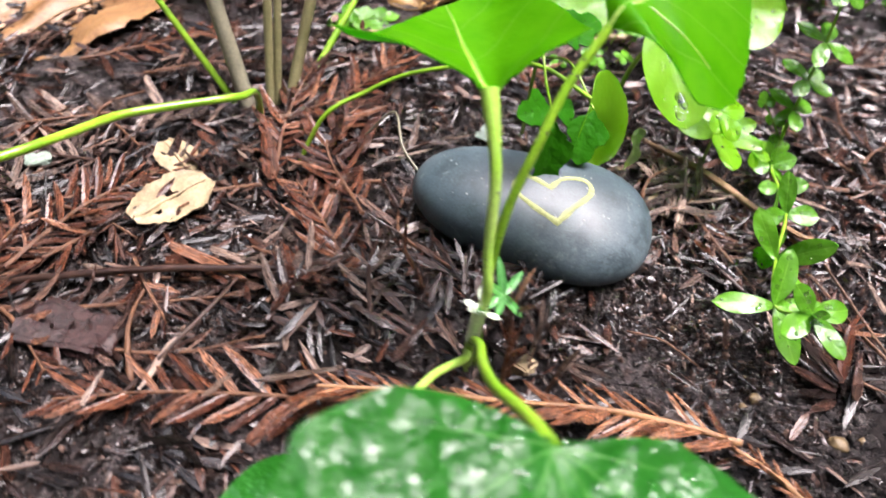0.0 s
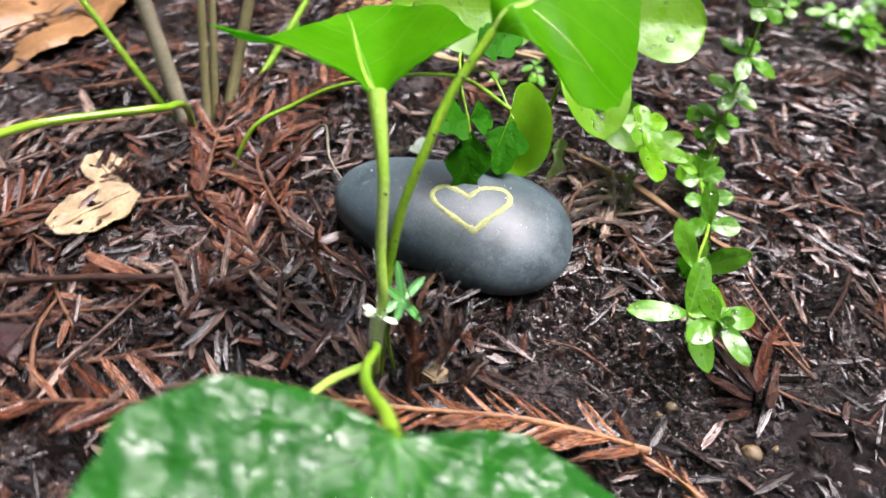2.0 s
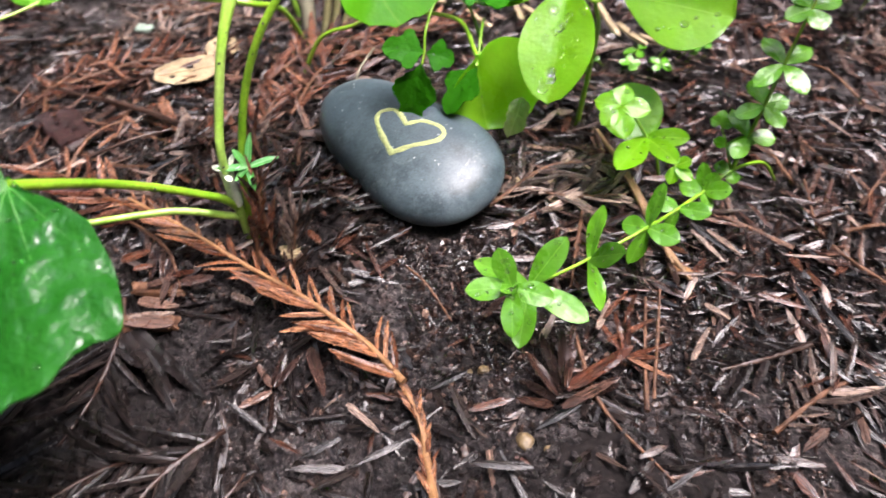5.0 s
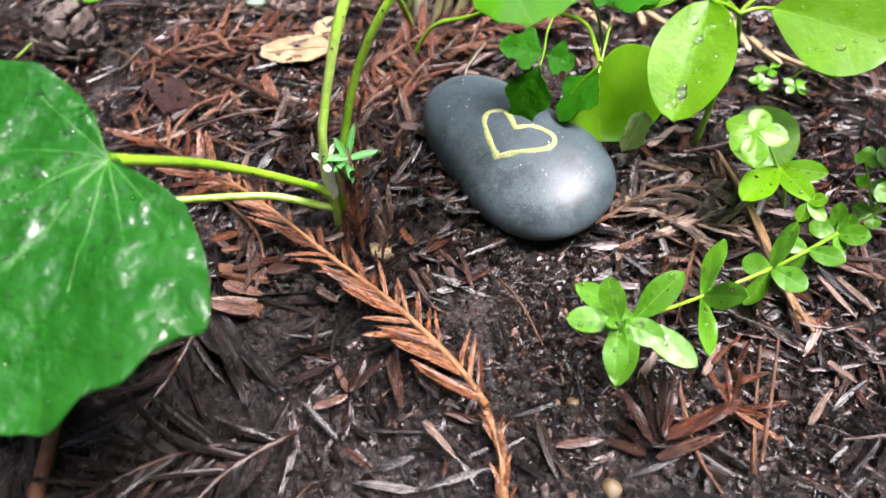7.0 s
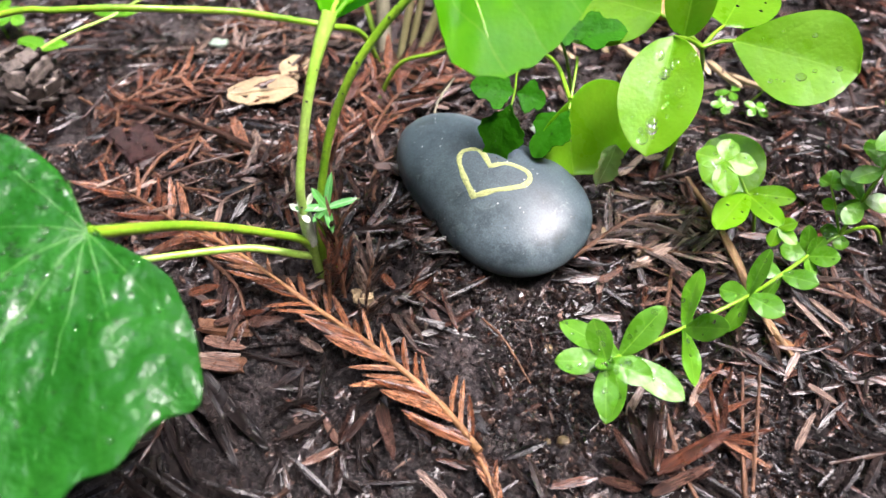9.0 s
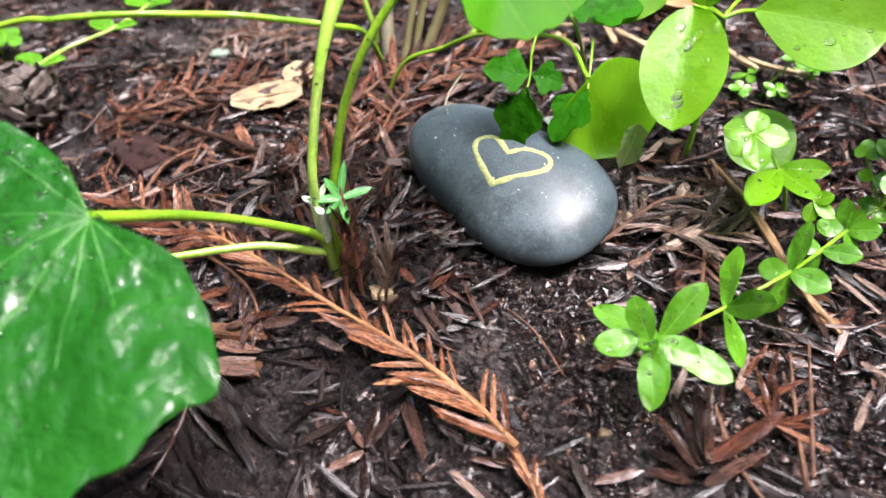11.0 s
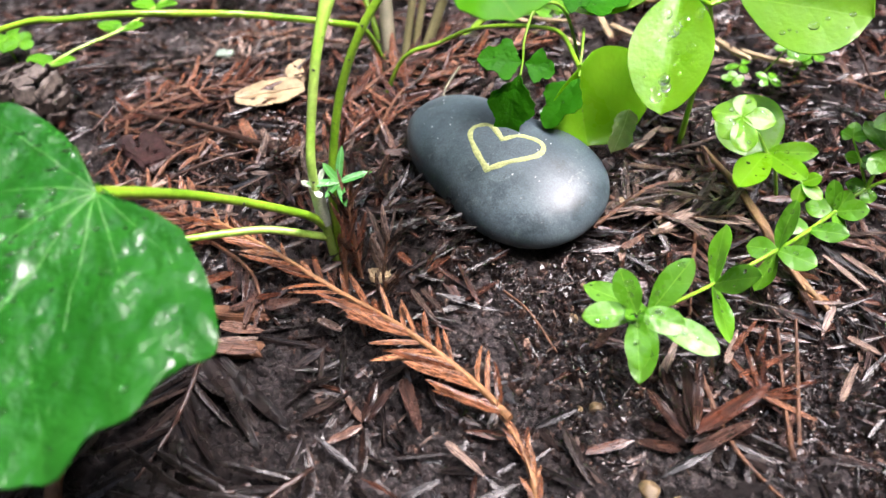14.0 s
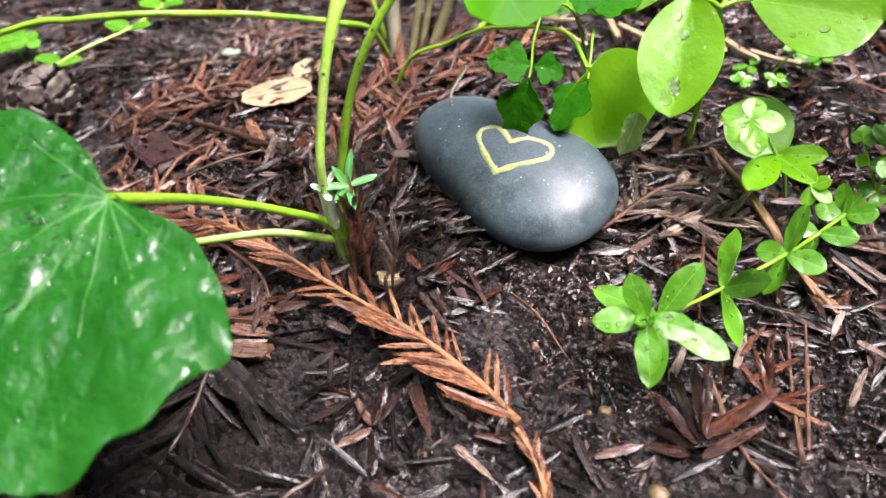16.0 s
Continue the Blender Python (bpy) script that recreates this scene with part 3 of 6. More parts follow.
def build_broad_plant():
    base = Vector((-0.0500, -0.0778, lie(-0.0500, -0.0778)))
    root = thing("broadleaf_plant", base, "wet green broadleaf plant with slender upright stems and large blades", "plant")
    # two upright leaf stalks
    a_pts = [(-0.0503, -0.0778, base.z - 0.004), (-0.0495, -0.0803, 0.0375), (-0.0481, -0.0823, 0.0568), (-0.0483, -0.0778, 0.0708), (-0.0471, -0.0708, 0.0898), (-0.0473, -0.0628, 0.1008), (-0.0477, -0.0548, 0.1083)]
    b_pts = [(-0.0488, -0.0768, base.z - 0.004), (-0.0473, -0.0763, 0.0395), (-0.0453, -0.0728, 0.0598), (-0.0415, -0.0688, 0.0788), (-0.0348, -0.0643, 0.0963), (-0.0275, -0.0573, 0.1093), (-0.0166, -0.0503, 0.1228)]
    a = part("stem", tube_bm(a_pts, [0.0018, 0.0016, 0.0015, 0.0017, 0.0027], 9), M_STEM_PALE, root)
    b = part("stem", tube_bm(b_pts, [0.0017, 0.0015, 0.0014, 0.0013, 0.0013], 9), M_STEM, root)
    specks(a, smooth_path(a_pts), 6, 0.0013, 2)
    specks(b, smooth_path(b_pts), 7, 0.0011, 3)
    # torn pale sheath round the first stalk
    sh = tube_bm([(-0.0499, -0.0797, 0.0320), (-0.0496, -0.0806, 0.0400), (-0.0490, -0.0814, 0.0490)], [0.0023, 0.0023, 0.0024], 9, 0.1)
    sheath = part("sheath", sh, M_SHEATH, root, "torn whitish sheath")
    for k in range(6):
        a = 2 * math.pi * k / 6 + 0.3
        c = Vector((-0.0490, -0.0814, 0.0488))
        out = Vector((math.cos(a), math.sin(a), 0.35 + 0.5 * math.sin(k * 2.1)))
        part("torn_flap", blade(0.0042 + 0.001 * math.sin(k * 1.7), 0.0030, oval, 0.2, -0.2, 0.05, 3, 0.25, 8, 5, 0.0003, 0.3, 60 + k), M_SHEATH, sheath, "", aim(c + out * 0.0018, c + out * 0.007))
    # leaf on the first stalk: winged, sloping away from its base
    tip_l, tip_r = (-0.0888, -0.0498, 0.1248), (-0.0208, -0.0488, 0.1218)
    m = aim((-0.0477, -0.0538, 0.1073), (-0.0523, -0.0158, 0.1148))
    leaf_a = patch([tip_l, (-0.0703, -0.0538, 0.1213), (-0.0553, -0.0553, 0.1138), (-0.0477, -0.0553, 0.1068), (-0.0403, -0.0543, 0.1128), (-0.0303, -0.0518, 0.1183), tip_r],
                   [tip_l, (-0.0763, -0.0308, 0.1108), (-0.0563, -0.0118, 0.1093), (-0.0383, -0.0098, 0.1108), (-0.0263, -0.0258, 0.1168), tip_r], 40, 16, 0.05, 0.0016, 0.0004, 5)
    rib_a = on_blade(leaf_a, [(-0.0477, -0.0550, 0.1070), (-0.0493, -0.0438, 0.1113), (-0.0513, -0.0258, 0.1113), (-0.0523, -0.0138, 0.1098)], [0.0010, 0.0006, 0.0002])
    leaf_a.transform(m.inverted())
    part("leaf", leaf_a, M_TOPLEAF, root, "bright green winged blade", m)
    part("vein", rib_a, M_STEM_PALE, root)
    # leaf on the second stalk
    tb, te = (-0.0166, -0.0503, 0.1228), (0.0317, -0.0258, 0.1318)
    m = aim(tb, te)
    leaf_b = patch([tb, (-0.0078, -0.0618, 0.1243), (0.0017, -0.0703, 0.1136), (0.0092, -0.0708, 0.1113), (0.0167, -0.0653, 0.1094), (0.0252, -0.0508, 0.1138), te],
                   [tb, (-0.0153, -0.0398, 0.1308), (-0.0043, -0.0238, 0.1388), (0.0137, -0.0148, 0.1398), (0.0257, -0.0168, 0.1358), te], 40, 16, -0.03, 0.0016, 0.0004, 9)
    rib_b = on_blade(leaf_b, [tb, (-0.0043, -0.0448, 0.1290), (0.0117, -0.0368, 0.1318), (0.0237, -0.0298, 0.1318)], [0.0009, 0.0006, 0.0002])
    side_b = on_blade(leaf_b, [(-0.0073, -0.0468, 0.1278), (0.0017, -0.0558, 0.1238), (0.0097, -0.0628, 0.1188)], [0.0004, 0.0002])
    leaf_b.transform(m.inverted())
    part("leaf", leaf_b, M_TOPLEAF, root, "bright green drooping blade", m)
    part("vein", rib_b, M_STEM_PALE, root)
    part("vein", side_b, M_STEM_PALE, root)
    # the low leaf on its arching stalk
    attach = Vector((-0.0523, -0.1503, 0.0937))
    pet = [(-0.0500, -0.0780, 0.0270), (-0.0503, -0.0840, 0.0370), (-0.0509, -0.0926, 0.0460), (-0.0545, -0.1085, 0.0605), (-0.0555, -0.1240, 0.0735), (-0.0530, -0.1390, 0.0855), tuple(attach)]
    p = part("petiole", tube_bm(pet, [0.0017, 0.0015, 0.0014, 0.0015, 0.0016], 9), M_STEM, root)
    specks(p, smooth_path(pet), 5, 0.0014, 7)
    pet2 = [(-0.0503, -0.0775, 0.0230), (-0.0535, -0.0858, 0.0302), (-0.0640, -0.0937, 0.0350), (-0.0730, -0.1034, 0.0380), (-0.0805, -0.1124, 0.0403), (-0.0920, -0.1270, 0.0440)]
    m = aim(pet2[-1], (-0.1280, -0.1540, 0.0310), (0.1, -0.1, 1))
    part("leaf", blade(0.046, 0.038, oval, 0.10, 0.08, 0.03, 0, 0, 26, 15, 0.0004, 0, 77), M_BIGLEAF, root, "lower green blade half hidden under the large one", m)
    part("petiole", tube_bm(pet2, [0.0015, 0.0014, 0.0013, 0.0012], 9), M_STEM_PALE, root)
    # outline as (bearing in degrees, reach), from the stalk
    reach = [(-90, 0.0640), (-75, 0.0625), (-60, 0.0605), (-54, 0.0585), (-50, 0.0562), (-45, 0.0552), (-41, 0.0545), (-37, 0.0520), (-33, 0.0495), (-28, 0.0500), (-25, 0.0512), (-21, 0.0500), (-17, 0.0455), (-12, 0.0390), (-6, 0.0320), (0, 0.0255),
             (3, 0.0190), (3.6, 0.0130), (6, 0.0060), (20, 0.0034), (60, 0.0022), (120, 0.0022), (147, 0.0040), (149.5, 0.0130), (152, 0.0175), (156, 0.0222), (160, 0.0265), (164, 0.0305), (168, 0.0345), (172, 0.0390), (176, 0.0430), (180, 0.0468), (190, 0.0520), (210, 0.0560), (230, 0.0580), (250, 0.0608), (270, 0.0640)]
    def far(deg):
        for (a0, r0), (a1, r1) in zip(reach, reach[1:]):
            if a0 <= deg <= a1:
                t = (deg - a0) / (a1 - a0)
                return r0 + (r1 - r0) * t
        return reach[0][1]
    bm = bmesh.new()
    na, nr = 320, 52
    def spot(i, k):
        deg = -90 + 360 * i / na
        r = far(deg) * (1 + 0.016 * math.sin(math.radians(deg) * 17) + 0.010 * math.sin(math.radians(deg) * 31)) * (k / nr)
        x, y = r * math.cos(radians(deg)), r * math.sin(radians(deg))
        z = (-0.280 if x < 0 else -0.105) * x + (0.317 if y < 0 or x > 0 else 0.450) * y
        puff = 0.0012 * math.sin(radians(deg) * 7 + 0.6) * (k / nr) ** 1.5 + 0.0024 * noise.noise((x * 60, y * 60, 2)) + 0.0010 * noise.noise((x * 170, y * 170, 5)) + 0.00035 * noise.noise((x * 420, y * 420, 8)) - 0.0012 * (k / nr) ** 3
        return Vector((x, y, z + puff + 0.0025 * (k / nr) * (1 - k / nr)))
    for lift in (0, -0.0005):
        ring = [[bm.verts.new(spot(i, k) + Vector((0, 0, lift))) for i in range(na)] for k in range(1, nr + 1)]
        mid = bm.verts.new((0, 0, lift))
        s = 1 if lift == 0 else -1
        for i in range(na):
            j = (i + 1) % na
            bm.faces.new((mid, ring[0][i], ring[0][j])[::s])
            for k in range(nr - 1):
                bm.faces.new((ring[k][i], ring[k + 1][i], ring[k + 1][j], ring[k][j])[::s])
        if lift == 0:
            rim = ring[-1]
    for i in range(na):
        j = (i + 1) % na
        bm.faces.new((rim[i], ring[-1][i], ring[-1][j], rim[j]))
    low = part("leaf", bm, M_BIGLEAF, root, "large dark green wet heart-shaped blade", Matrix.Translation(attach))
    # raised main veins
    for deg, reach_ in ((-88, 0.060), (-60, 0.050), (-35, 0.040), (-118, 0.055), (-150, 0.046), (175, 0.040), (-12, 0.030), (150, 0.032)):
        pts = [spot(int((deg + 90) % 360 / 360 * na), k) - Vector((0, 0, 0.0002)) for k in range(0, int(nr * reach_ / far((deg + 90) % 360 - 90)) + 1, 2)]
        part("vein", tube(bmesh.new(), pts, [0.0004, 0.00015], 6), M_VEIN, low, "", Matrix.Translation(attach))
    # beads of water
    rnd = random.Random(41)
    for _ in range(230):
        i, k = int(na * (rnd.gauss(0.93, 0.13) % 1)), rnd.randrange(8, nr - 4)
        r = rnd.choice((0.0003, 0.0004, 0.0004, 0.0005, 0.0007, 0.0010))
        long, turn = rnd.uniform(1.0, 2.2), radians(-90 + 360 * i / na + rnd.uniform(-25, 25))
        g = bmesh.new()
        bmesh.ops.create_icosphere(g, subdivisions=2, radius=1)
        for q in g.verts:
            q.co = (q.co.x * r * long, q.co.y * r, max(q.co.z, -0.25) * r * 0.5)
        drop = part("water_drop", g, m_drop, low, "clear water drop", Matrix.Translation(attach + spot(i, k) + Vector((0, 0, 0.0001))) @ Matrix.Rotation(turn, 4, "Z"))
        drop.visible_shadow = False


build_broad_plant()


# ---------------------------------------------------------------- oval-leaved plant behind the stone
def drops(parent, m, length, width, count, seed, sizes=(0.0005, 0.0006, 0.0008, 0.0010, 0.0017)):
    rnd = random.Random(seed)
    for _ in range(count):
        u, v = rnd.uniform(0.15, 0.9), rnd.uniform(-0.75, 0.75)
        bm = bmesh.new()
        bmesh.ops.create_icosphere(bm, subdivisions=2, radius=1)
        r = rnd.choice(sizes)
        for q in bm.verts:
            q.co = (q.co.x * r, q.co.y * r * 1.15, max(q.co.z, -0.25) * r * 0.55)
        drop = part("water_drop", bm, m_drop, parent, "clear water drop", m @ Matrix.Translation((v * width / 2 * oval(u), u * length, 0.0004 + 0.12 * abs(v) * width / 2)))
        drop.visible_shadow = False


def build_oval_plant():
    base = Vector((0.044, 0.062, lie(0.044, 0.062)))
    root = thing("oval_leaved_plant", base, "lime green plant with wet oval leaves on thin stems", "plant")
    hub = Vector((0.0493, 0.0400, 0.0755))
    part("stem", tube_bm([base - Vector((0, 0, 0.004)), (0.047, 0.060, 0.035), (0.050, 0.050, 0.060), hub], [0.0013, 0.0011, 0.0009], 8), M_STEM, root)
    def leaf(b, t, w, up, label, seed, fold=0.12, droop=0.05, prof=oval, wet=6, sizes=(0.0005, 0.0006, 0.0008, 0.0010, 0.0017)):
        m = aim(b, t, up)
        n = (Vector(t) - Vector(b)).length
        ob = part("leaf", blade(n, w, prof, fold, droop, 0.012, 0, 0, 24, 13, 0.0004, 0, seed), M_OVAL, root, label, m)
        if wet:
            drops(ob, m, n, w, wet, seed, sizes)
    leaf((0.0400, 0.0295, 0.0825), (0.0456, -0.0058, 0.0548), 0.0285, (0, -0.62, 0.79), "oval blade with water drops", 1, 0.24, 0.02, ellipse, 30, (0.0005, 0.0007, 0.0010, 0.0015, 0.0022))
    leaf((0.0589, 0.0502, 0.0756), (0.1020, 0.0426, 0.0775), 0.036, (0.05, -0.66, 0.75), "broad oval blade with wet shine", 2, 0.16, 0.03, spoon, 10)
    leaf((0.0300, 0.0500, 0.0800), (-0.0326, 0.0500, 0.0844), 0.040, (-0.1, -0.72, 0.68), "pale oval blade with wet shine", 3)
    leaf((0.0530, 0.0580, 0.0770), (0.0540, 0.1120, 0.0790), 0.032, (0.1, -0.4, 0.9), "oval blade held level", 4)
    leaf((0.0425, 0.0360, 0.0800), (0.0400, 0.0470, 0.1120), 0.018, (0, -0.9, 0.3), "small upright young blade", 6, 0.3, 0.02, wet=0)
    for end in ((0.0400, 0.0295, 0.0825), (0.0589, 0.0502, 0.0756), (0.0300, 0.0500, 0.0800), (0.0530, 0.0580, 0.0770), (0.0425, 0.0360, 0.0800)):
        part("petiole", tube_bm([hub, hub.lerp(Vector(end), 0.5) + Vector((0, 0, 0.001)), end], [0.0009, 0.0007], 7, 0, 4), M_STEM, root)
    # folded lower leaf with a withered edge, on its own stalk
    top, foot = (0.0106, 0.0096, 0.0588), (0.0176, 0.0056, 0.0280)
    crease = [top, (0.0110, 0.0112, 0.0518), (0.0120, 0.0110, 0.0442), (0.0132, 0.0105, 0.0375), (0.0150, 0.0085, 0.0317), foot]
    near_half = patch([top, (0.0063, 0.0026, 0.0523), (0.0033, -0.0011, 0.0441), (0.0046, -0.0026, 0.0374), (0.0103, -0.0012, 0.0321), foot], crease, 26, 9, 0.0, 0.0006, 0.0003, 3)
    far_half = patch(crease, [top, (0.0140, 0.0190, 0.0619), (0.0195, 0.0264, 0.0612), (0.0267, 0.0301, 0.0562), (0.0342, 0.0280, 0.0452), (0.0341, 0.0200, 0.0356), (0.0274, 0.0110, 0.0288), foot], 30, 13, 0.10, 0.0014, 0.0003, 4)
    m = aim(top, foot, (0.4, -0.8, 0.3))
    for half in (near_half, far_half):
        half.transform(m.inverted())
    half = part("leaf", far_half, M_OVAL, root, "folded lower blade", m)
    part("leaf_fold", near_half, M_OVAL, half, "", m)
    part("petiole", tube_bm([(-0.1080, 0.0490, lie(-0.108, 0.049) - 0.002), (-0.0933, 0.0518, 0.0257), (-0.0746, 0.0561, 0.0346), (-0.0580, 0.0530, 0.0445), (-0.0406, 0.0461, 0.0522), (-0.0217, 0.0433, 0.0560), (-0.0040, 0.0300, 0.0610), (0.0106, 0.0098, 0.0590)], [0.0011, 0.0010, 0.0009, 0.0009], 8), M_STEM, root)
    m = aim((0.0320, 0.0060, 0.0470), (0.0300, 0.0000, 0.0310), (0.55, -0.55, 0.6))
    part("withered_edge", blade(0.018, 0.012, oval, 0.3, 0.1, 0.08, 5, 0.2, 14, 9, 0.0003, 0.3, 8), M_WITHER, root, "pale withered tissue", m)


build_oval_plant()


# ---------------------------------------------------------------- lobed dark sprig over the stone
LOBES = ((0.0, 0.05), (0.08, 0.20), (0.20, 0.62), (0.32, 0.94), (0.42, 1.0), (0.52, 0.90), (0.60, 0.66), (0.66, 0.54), (0.74, 0.56), (0.82, 0.55), (0.90, 0.42), (0.96, 0.24), (1.0, 0.03))


def lobed(length, width, seed):
    """A wedge-based leaflet with two side lobes and a longer middle one, bluntly toothed."""
    rnd = random.Random(seed)
    shift, ph = rnd.uniform(-0.03, 0.05), rnd.random() * 6
    def half(u):
        q = min(1.0, max(0.0, u + shift * math.sin(math.pi * u)))
        for (u0, w0), (u1, w1) in zip(LOBES, LOBES[1:]):
            if u0 <= q <= u1:
                e = (q - u0) / (u1 - u0)
                return (w0 + (w1 - w0) * e * e * (3 - 2 * e)) * (1 + 0.07 * abs(math.sin(19 * u + ph)) * min(1, 3 * u))
        return 0.04
    return blade(length, width, half, 0.20, 0.12, 0.012, 0, 0, 60, 13, 0.0003, 0, seed)


def build_sprig():
    root = thing("lobed_sprig", (0.002, 0.062, lie(0.002, 0.062)), "dark green lobed sprig leaning over the stone", "plant")
    fork = (-0.0085, 0.0008, 0.0618)
    part("stem", tube_bm([(0.002, 0.062, lie(0.002, 0.062) - 0.003), (-0.004, 0.040, 0.062), (-0.0095, 0.020, 0.0760), (-0.0102, 0.0073, 0.0693), fork, (-0.0078, -0.0047, 0.0568)], [0.0008, 0.0005, 0.0004], 7), M_STEM, root)
    for b, t, w, up, s in (((-0.0078, -0.0040, 0.0590), (-0.0105, -0.0150, 0.0345), 0.0178, (0.15, -0.75, 0.55), 1), ((-0.0087, 0.0003, 0.0618), (-0.0227, -0.0077, 0.0658), 0.0165, (-0.15, -0.65, 0.75), 2),
                           ((-0.0077, 0.0010, 0.0613), (0.0031, 0.0048, 0.0583), 0.0130, (0.15, -0.65, 0.75), 3), ((0.0116, 0.0075, 0.0553), (0.0034, -0.0080, 0.0420), 0.0165, (-0.2, -0.75, 0.55), 4),
                           ((-0.0027, 0.0228, 0.0788), (0.0083, 0.0268, 0.0788), 0.0140, (0, -0.6, 0.8), 5), ((0.0013, 0.0318, 0.0728), (0.0203, 0.0408, 0.0768), 0.0170, (0, -0.5, 0.8), 7)):
        n = (Vector(t) - Vector(b)).length
        leaflet = part("leaflet", lobed(n, w, s), M_CRESS, root, "", aim(b, t, up))
        drops(leaflet, aim(b, t, up), n, w * 0.7, 7, 300 + s, (0.00025, 0.0003, 0.0004))
    part("stem", tube_bm([(0.000, 0.046, 0.056), (0.006, 0.028, 0.064), (0.0115, 0.0078, 0.0558)], [0.0006, 0.0005], 7), M_STEM, root)


build_sprig()


# ---------------------------------------------------------------- trailing plant with whorls of small leaves
def whorl(root, at, axis, count, length, width, seed, lean=0.25, turn=None, mat=None):
    rnd = random.Random(seed)
    ax = Vector(axis).normalized()
    side = ax.cross(Vector((0.3, 0.2, 1))).normalized()
    up = ax.cross(side)
    off = rnd.random() * 6.28 if turn is None else turn
    for k in range(count):
        a = off + 2 * math.pi * k / count + rnd.uniform(-0.28, 0.28)
        d = side * math.cos(a) + up * math.sin(a) + ax * (lean + rnd.uniform(-0.1, 0.1))
        n = length * rnd.uniform(0.68, 1.15)
        bm = blade(n, width * rnd.uniform(0.9, 1.1), obovate, 0.08, 0.12 * rnd.uniform(0.3, 1.5), 0.015, 0, 0, 12, 7, 0.0003, 0, seed + k)
        part("leaf", bm, mat or M_BED, root, "", aim(Vector(at) + d * 0.0006, Vector(at) + d * n, ax))


def shoot_leaf(root, at, tip, wide, up, seed, mat=None, label="", wet=0):
    """One stalkless leaf from a node to its tip."""
    m, n = aim(at, tip, up), (Vector(tip) - Vector(at)).length
    ob = part("leaf", blade(n, wide, obovate, 0.10, 0.08, 0.018, 0, 0, 20, 11, 0.0003, 0, seed), mat or M_BED, root, label, m)
    if wet:
        drops(ob, m, n, wide, wet, seed, (0.00035, 0.0005, 0.0008))


def build_trailing_plant():
    base = Vector((0.140, 0.062, lie(0.14, 0.062)))
    root = thing("whorled_trailing_plant", base, "trailing bright green plant with whorls of small wet leaves", "plant")
    w, u = Vector((0.0626, -0.0704, 0.0240)), Vector((0.0614, -0.0864, 0.0392))
    n1, n2, n3, n4, n5 = Vector((0.0775, -0.0451, 0.0198)), Vector((0.0934, -0.0218, 0.0209)), Vector((0.1022, -0.0014, 0.0169)), Vector((0.1098, 0.0177, 0.0134)), Vector((0.1181, 0.0294, 0.0183))
    part("stem", tube_bm([u, w, n1, n2, n3, n4, n5, (0.130, 0.046, 0.014), base - Vector((0, 0, 0.003))], [0.0005, 0.0007, 0.0008, 0.0008], 7), M_STEM, root)
    face = (-0.02, -0.60, 0.75)
    for at, tips in ((w, (((0.0702, -0.0576, 0.0391), 0.0088, face), ((0.0406, -0.0668, 0.0256), 0.0078, (0, -0.35, 0.9)), ((0.0657, -0.0895, 0.0146), 0.0086, face), ((0.0851, -0.0745, 0.0219), 0.0092, (0.1, -0.3, 0.9)))),
                     (u, (((0.0667, -0.1014, 0.0349), 0.0068, face), ((0.0749, -0.0859, 0.0396), 0.0078, (0.1, -0.45, 0.9)), ((0.0480, -0.0925, 0.0390), 0.0078, (-0.1, -0.45, 0.9)), ((0.0542, -0.0819, 0.0494), 0.0072, face),
                          ((0.0597, -0.0919, 0.0432), 0.0034, face), ((0.0637, -0.0899, 0.0429), 0.0032, face))),
                     (n1, (((0.0747, -0.0262, 0.0304), 0.0078, (-0.6, -0.6, 0.5)), ((0.0886, -0.0554, 0.0372), 0.0090, (0.1, -0.5, 0.8)), ((0.0876, -0.0612, 0.0134), 0.0074, (0.7, -0.5, 0.5)), ((0.0785, -0.0314, 0.0069), 0.0085, (-0.7, -0.5, 0.4)))),
                     (n2, (((0.0942, -0.0109, 0.0349), 0.0068, (-0.6, -0.6, 0.5)), ((0.1057, -0.0259, 0.0224), 0.0085, (0.1, -0.5, 0.8)), ((0.0911, -0.0320, 0.0094), 0.0075, (0.6, -0.6, 0.4)), ((0.0838, -0.0220, 0.0199), 0.0076, (-0.3, -0.6, 0.7)))),
                     (n3, (((0.1142, -0.0034, 0.0204), 0.0072, (0.1, -0.5, 0.8)), ((0.0927, -0.0014, 0.0179), 0.0066, (-0.2, -0.5, 0.8)), ((0.0997, -0.0094, 0.0089), 0.0055, (0.6, -0.6, 0.4)))),
                     (n4, (((0.0998, 0.0176, 0.0139), 0.0080, (-0.2, -0.5, 0.8)), ((0.1197, 0.0166, 0.0184), 0.0080, (0.2, -0.5, 0.8)), ((0.1064, 0.0243, 0.0226), 0.0060, (-0.4, -0.6, 0.6)), ((0.1134, 0.0226, 0.0204), 0.0062, (0.3, -0.6, 0.6)), ((0.1140, 0.0106, 0.0101), 0.0055, (0.5, -0.6, 0.4)))),
                     (n5, (((0.1112, 0.0286, 0.0199), 0.0055, face), ((0.1205, 0.0250, 0.0153), 0.0055, face)))):
        for k, (tip, wide, up) in enumerate(tips):
            shoot_leaf(root, at, tip, wide, up, 400 + k + int(at.x * 5000), None, "", 6 if at in (w, u) else 2)
    # side shoot that stands up from the last node
    side = [n5, Vector((0.1132, 0.0346, 0.0266)), Vector((0.1087, 0.0391, 0.0329))]
    part("stem", tube_bm(side, [0.0006, 0.0004], 6), M_STEM, root)
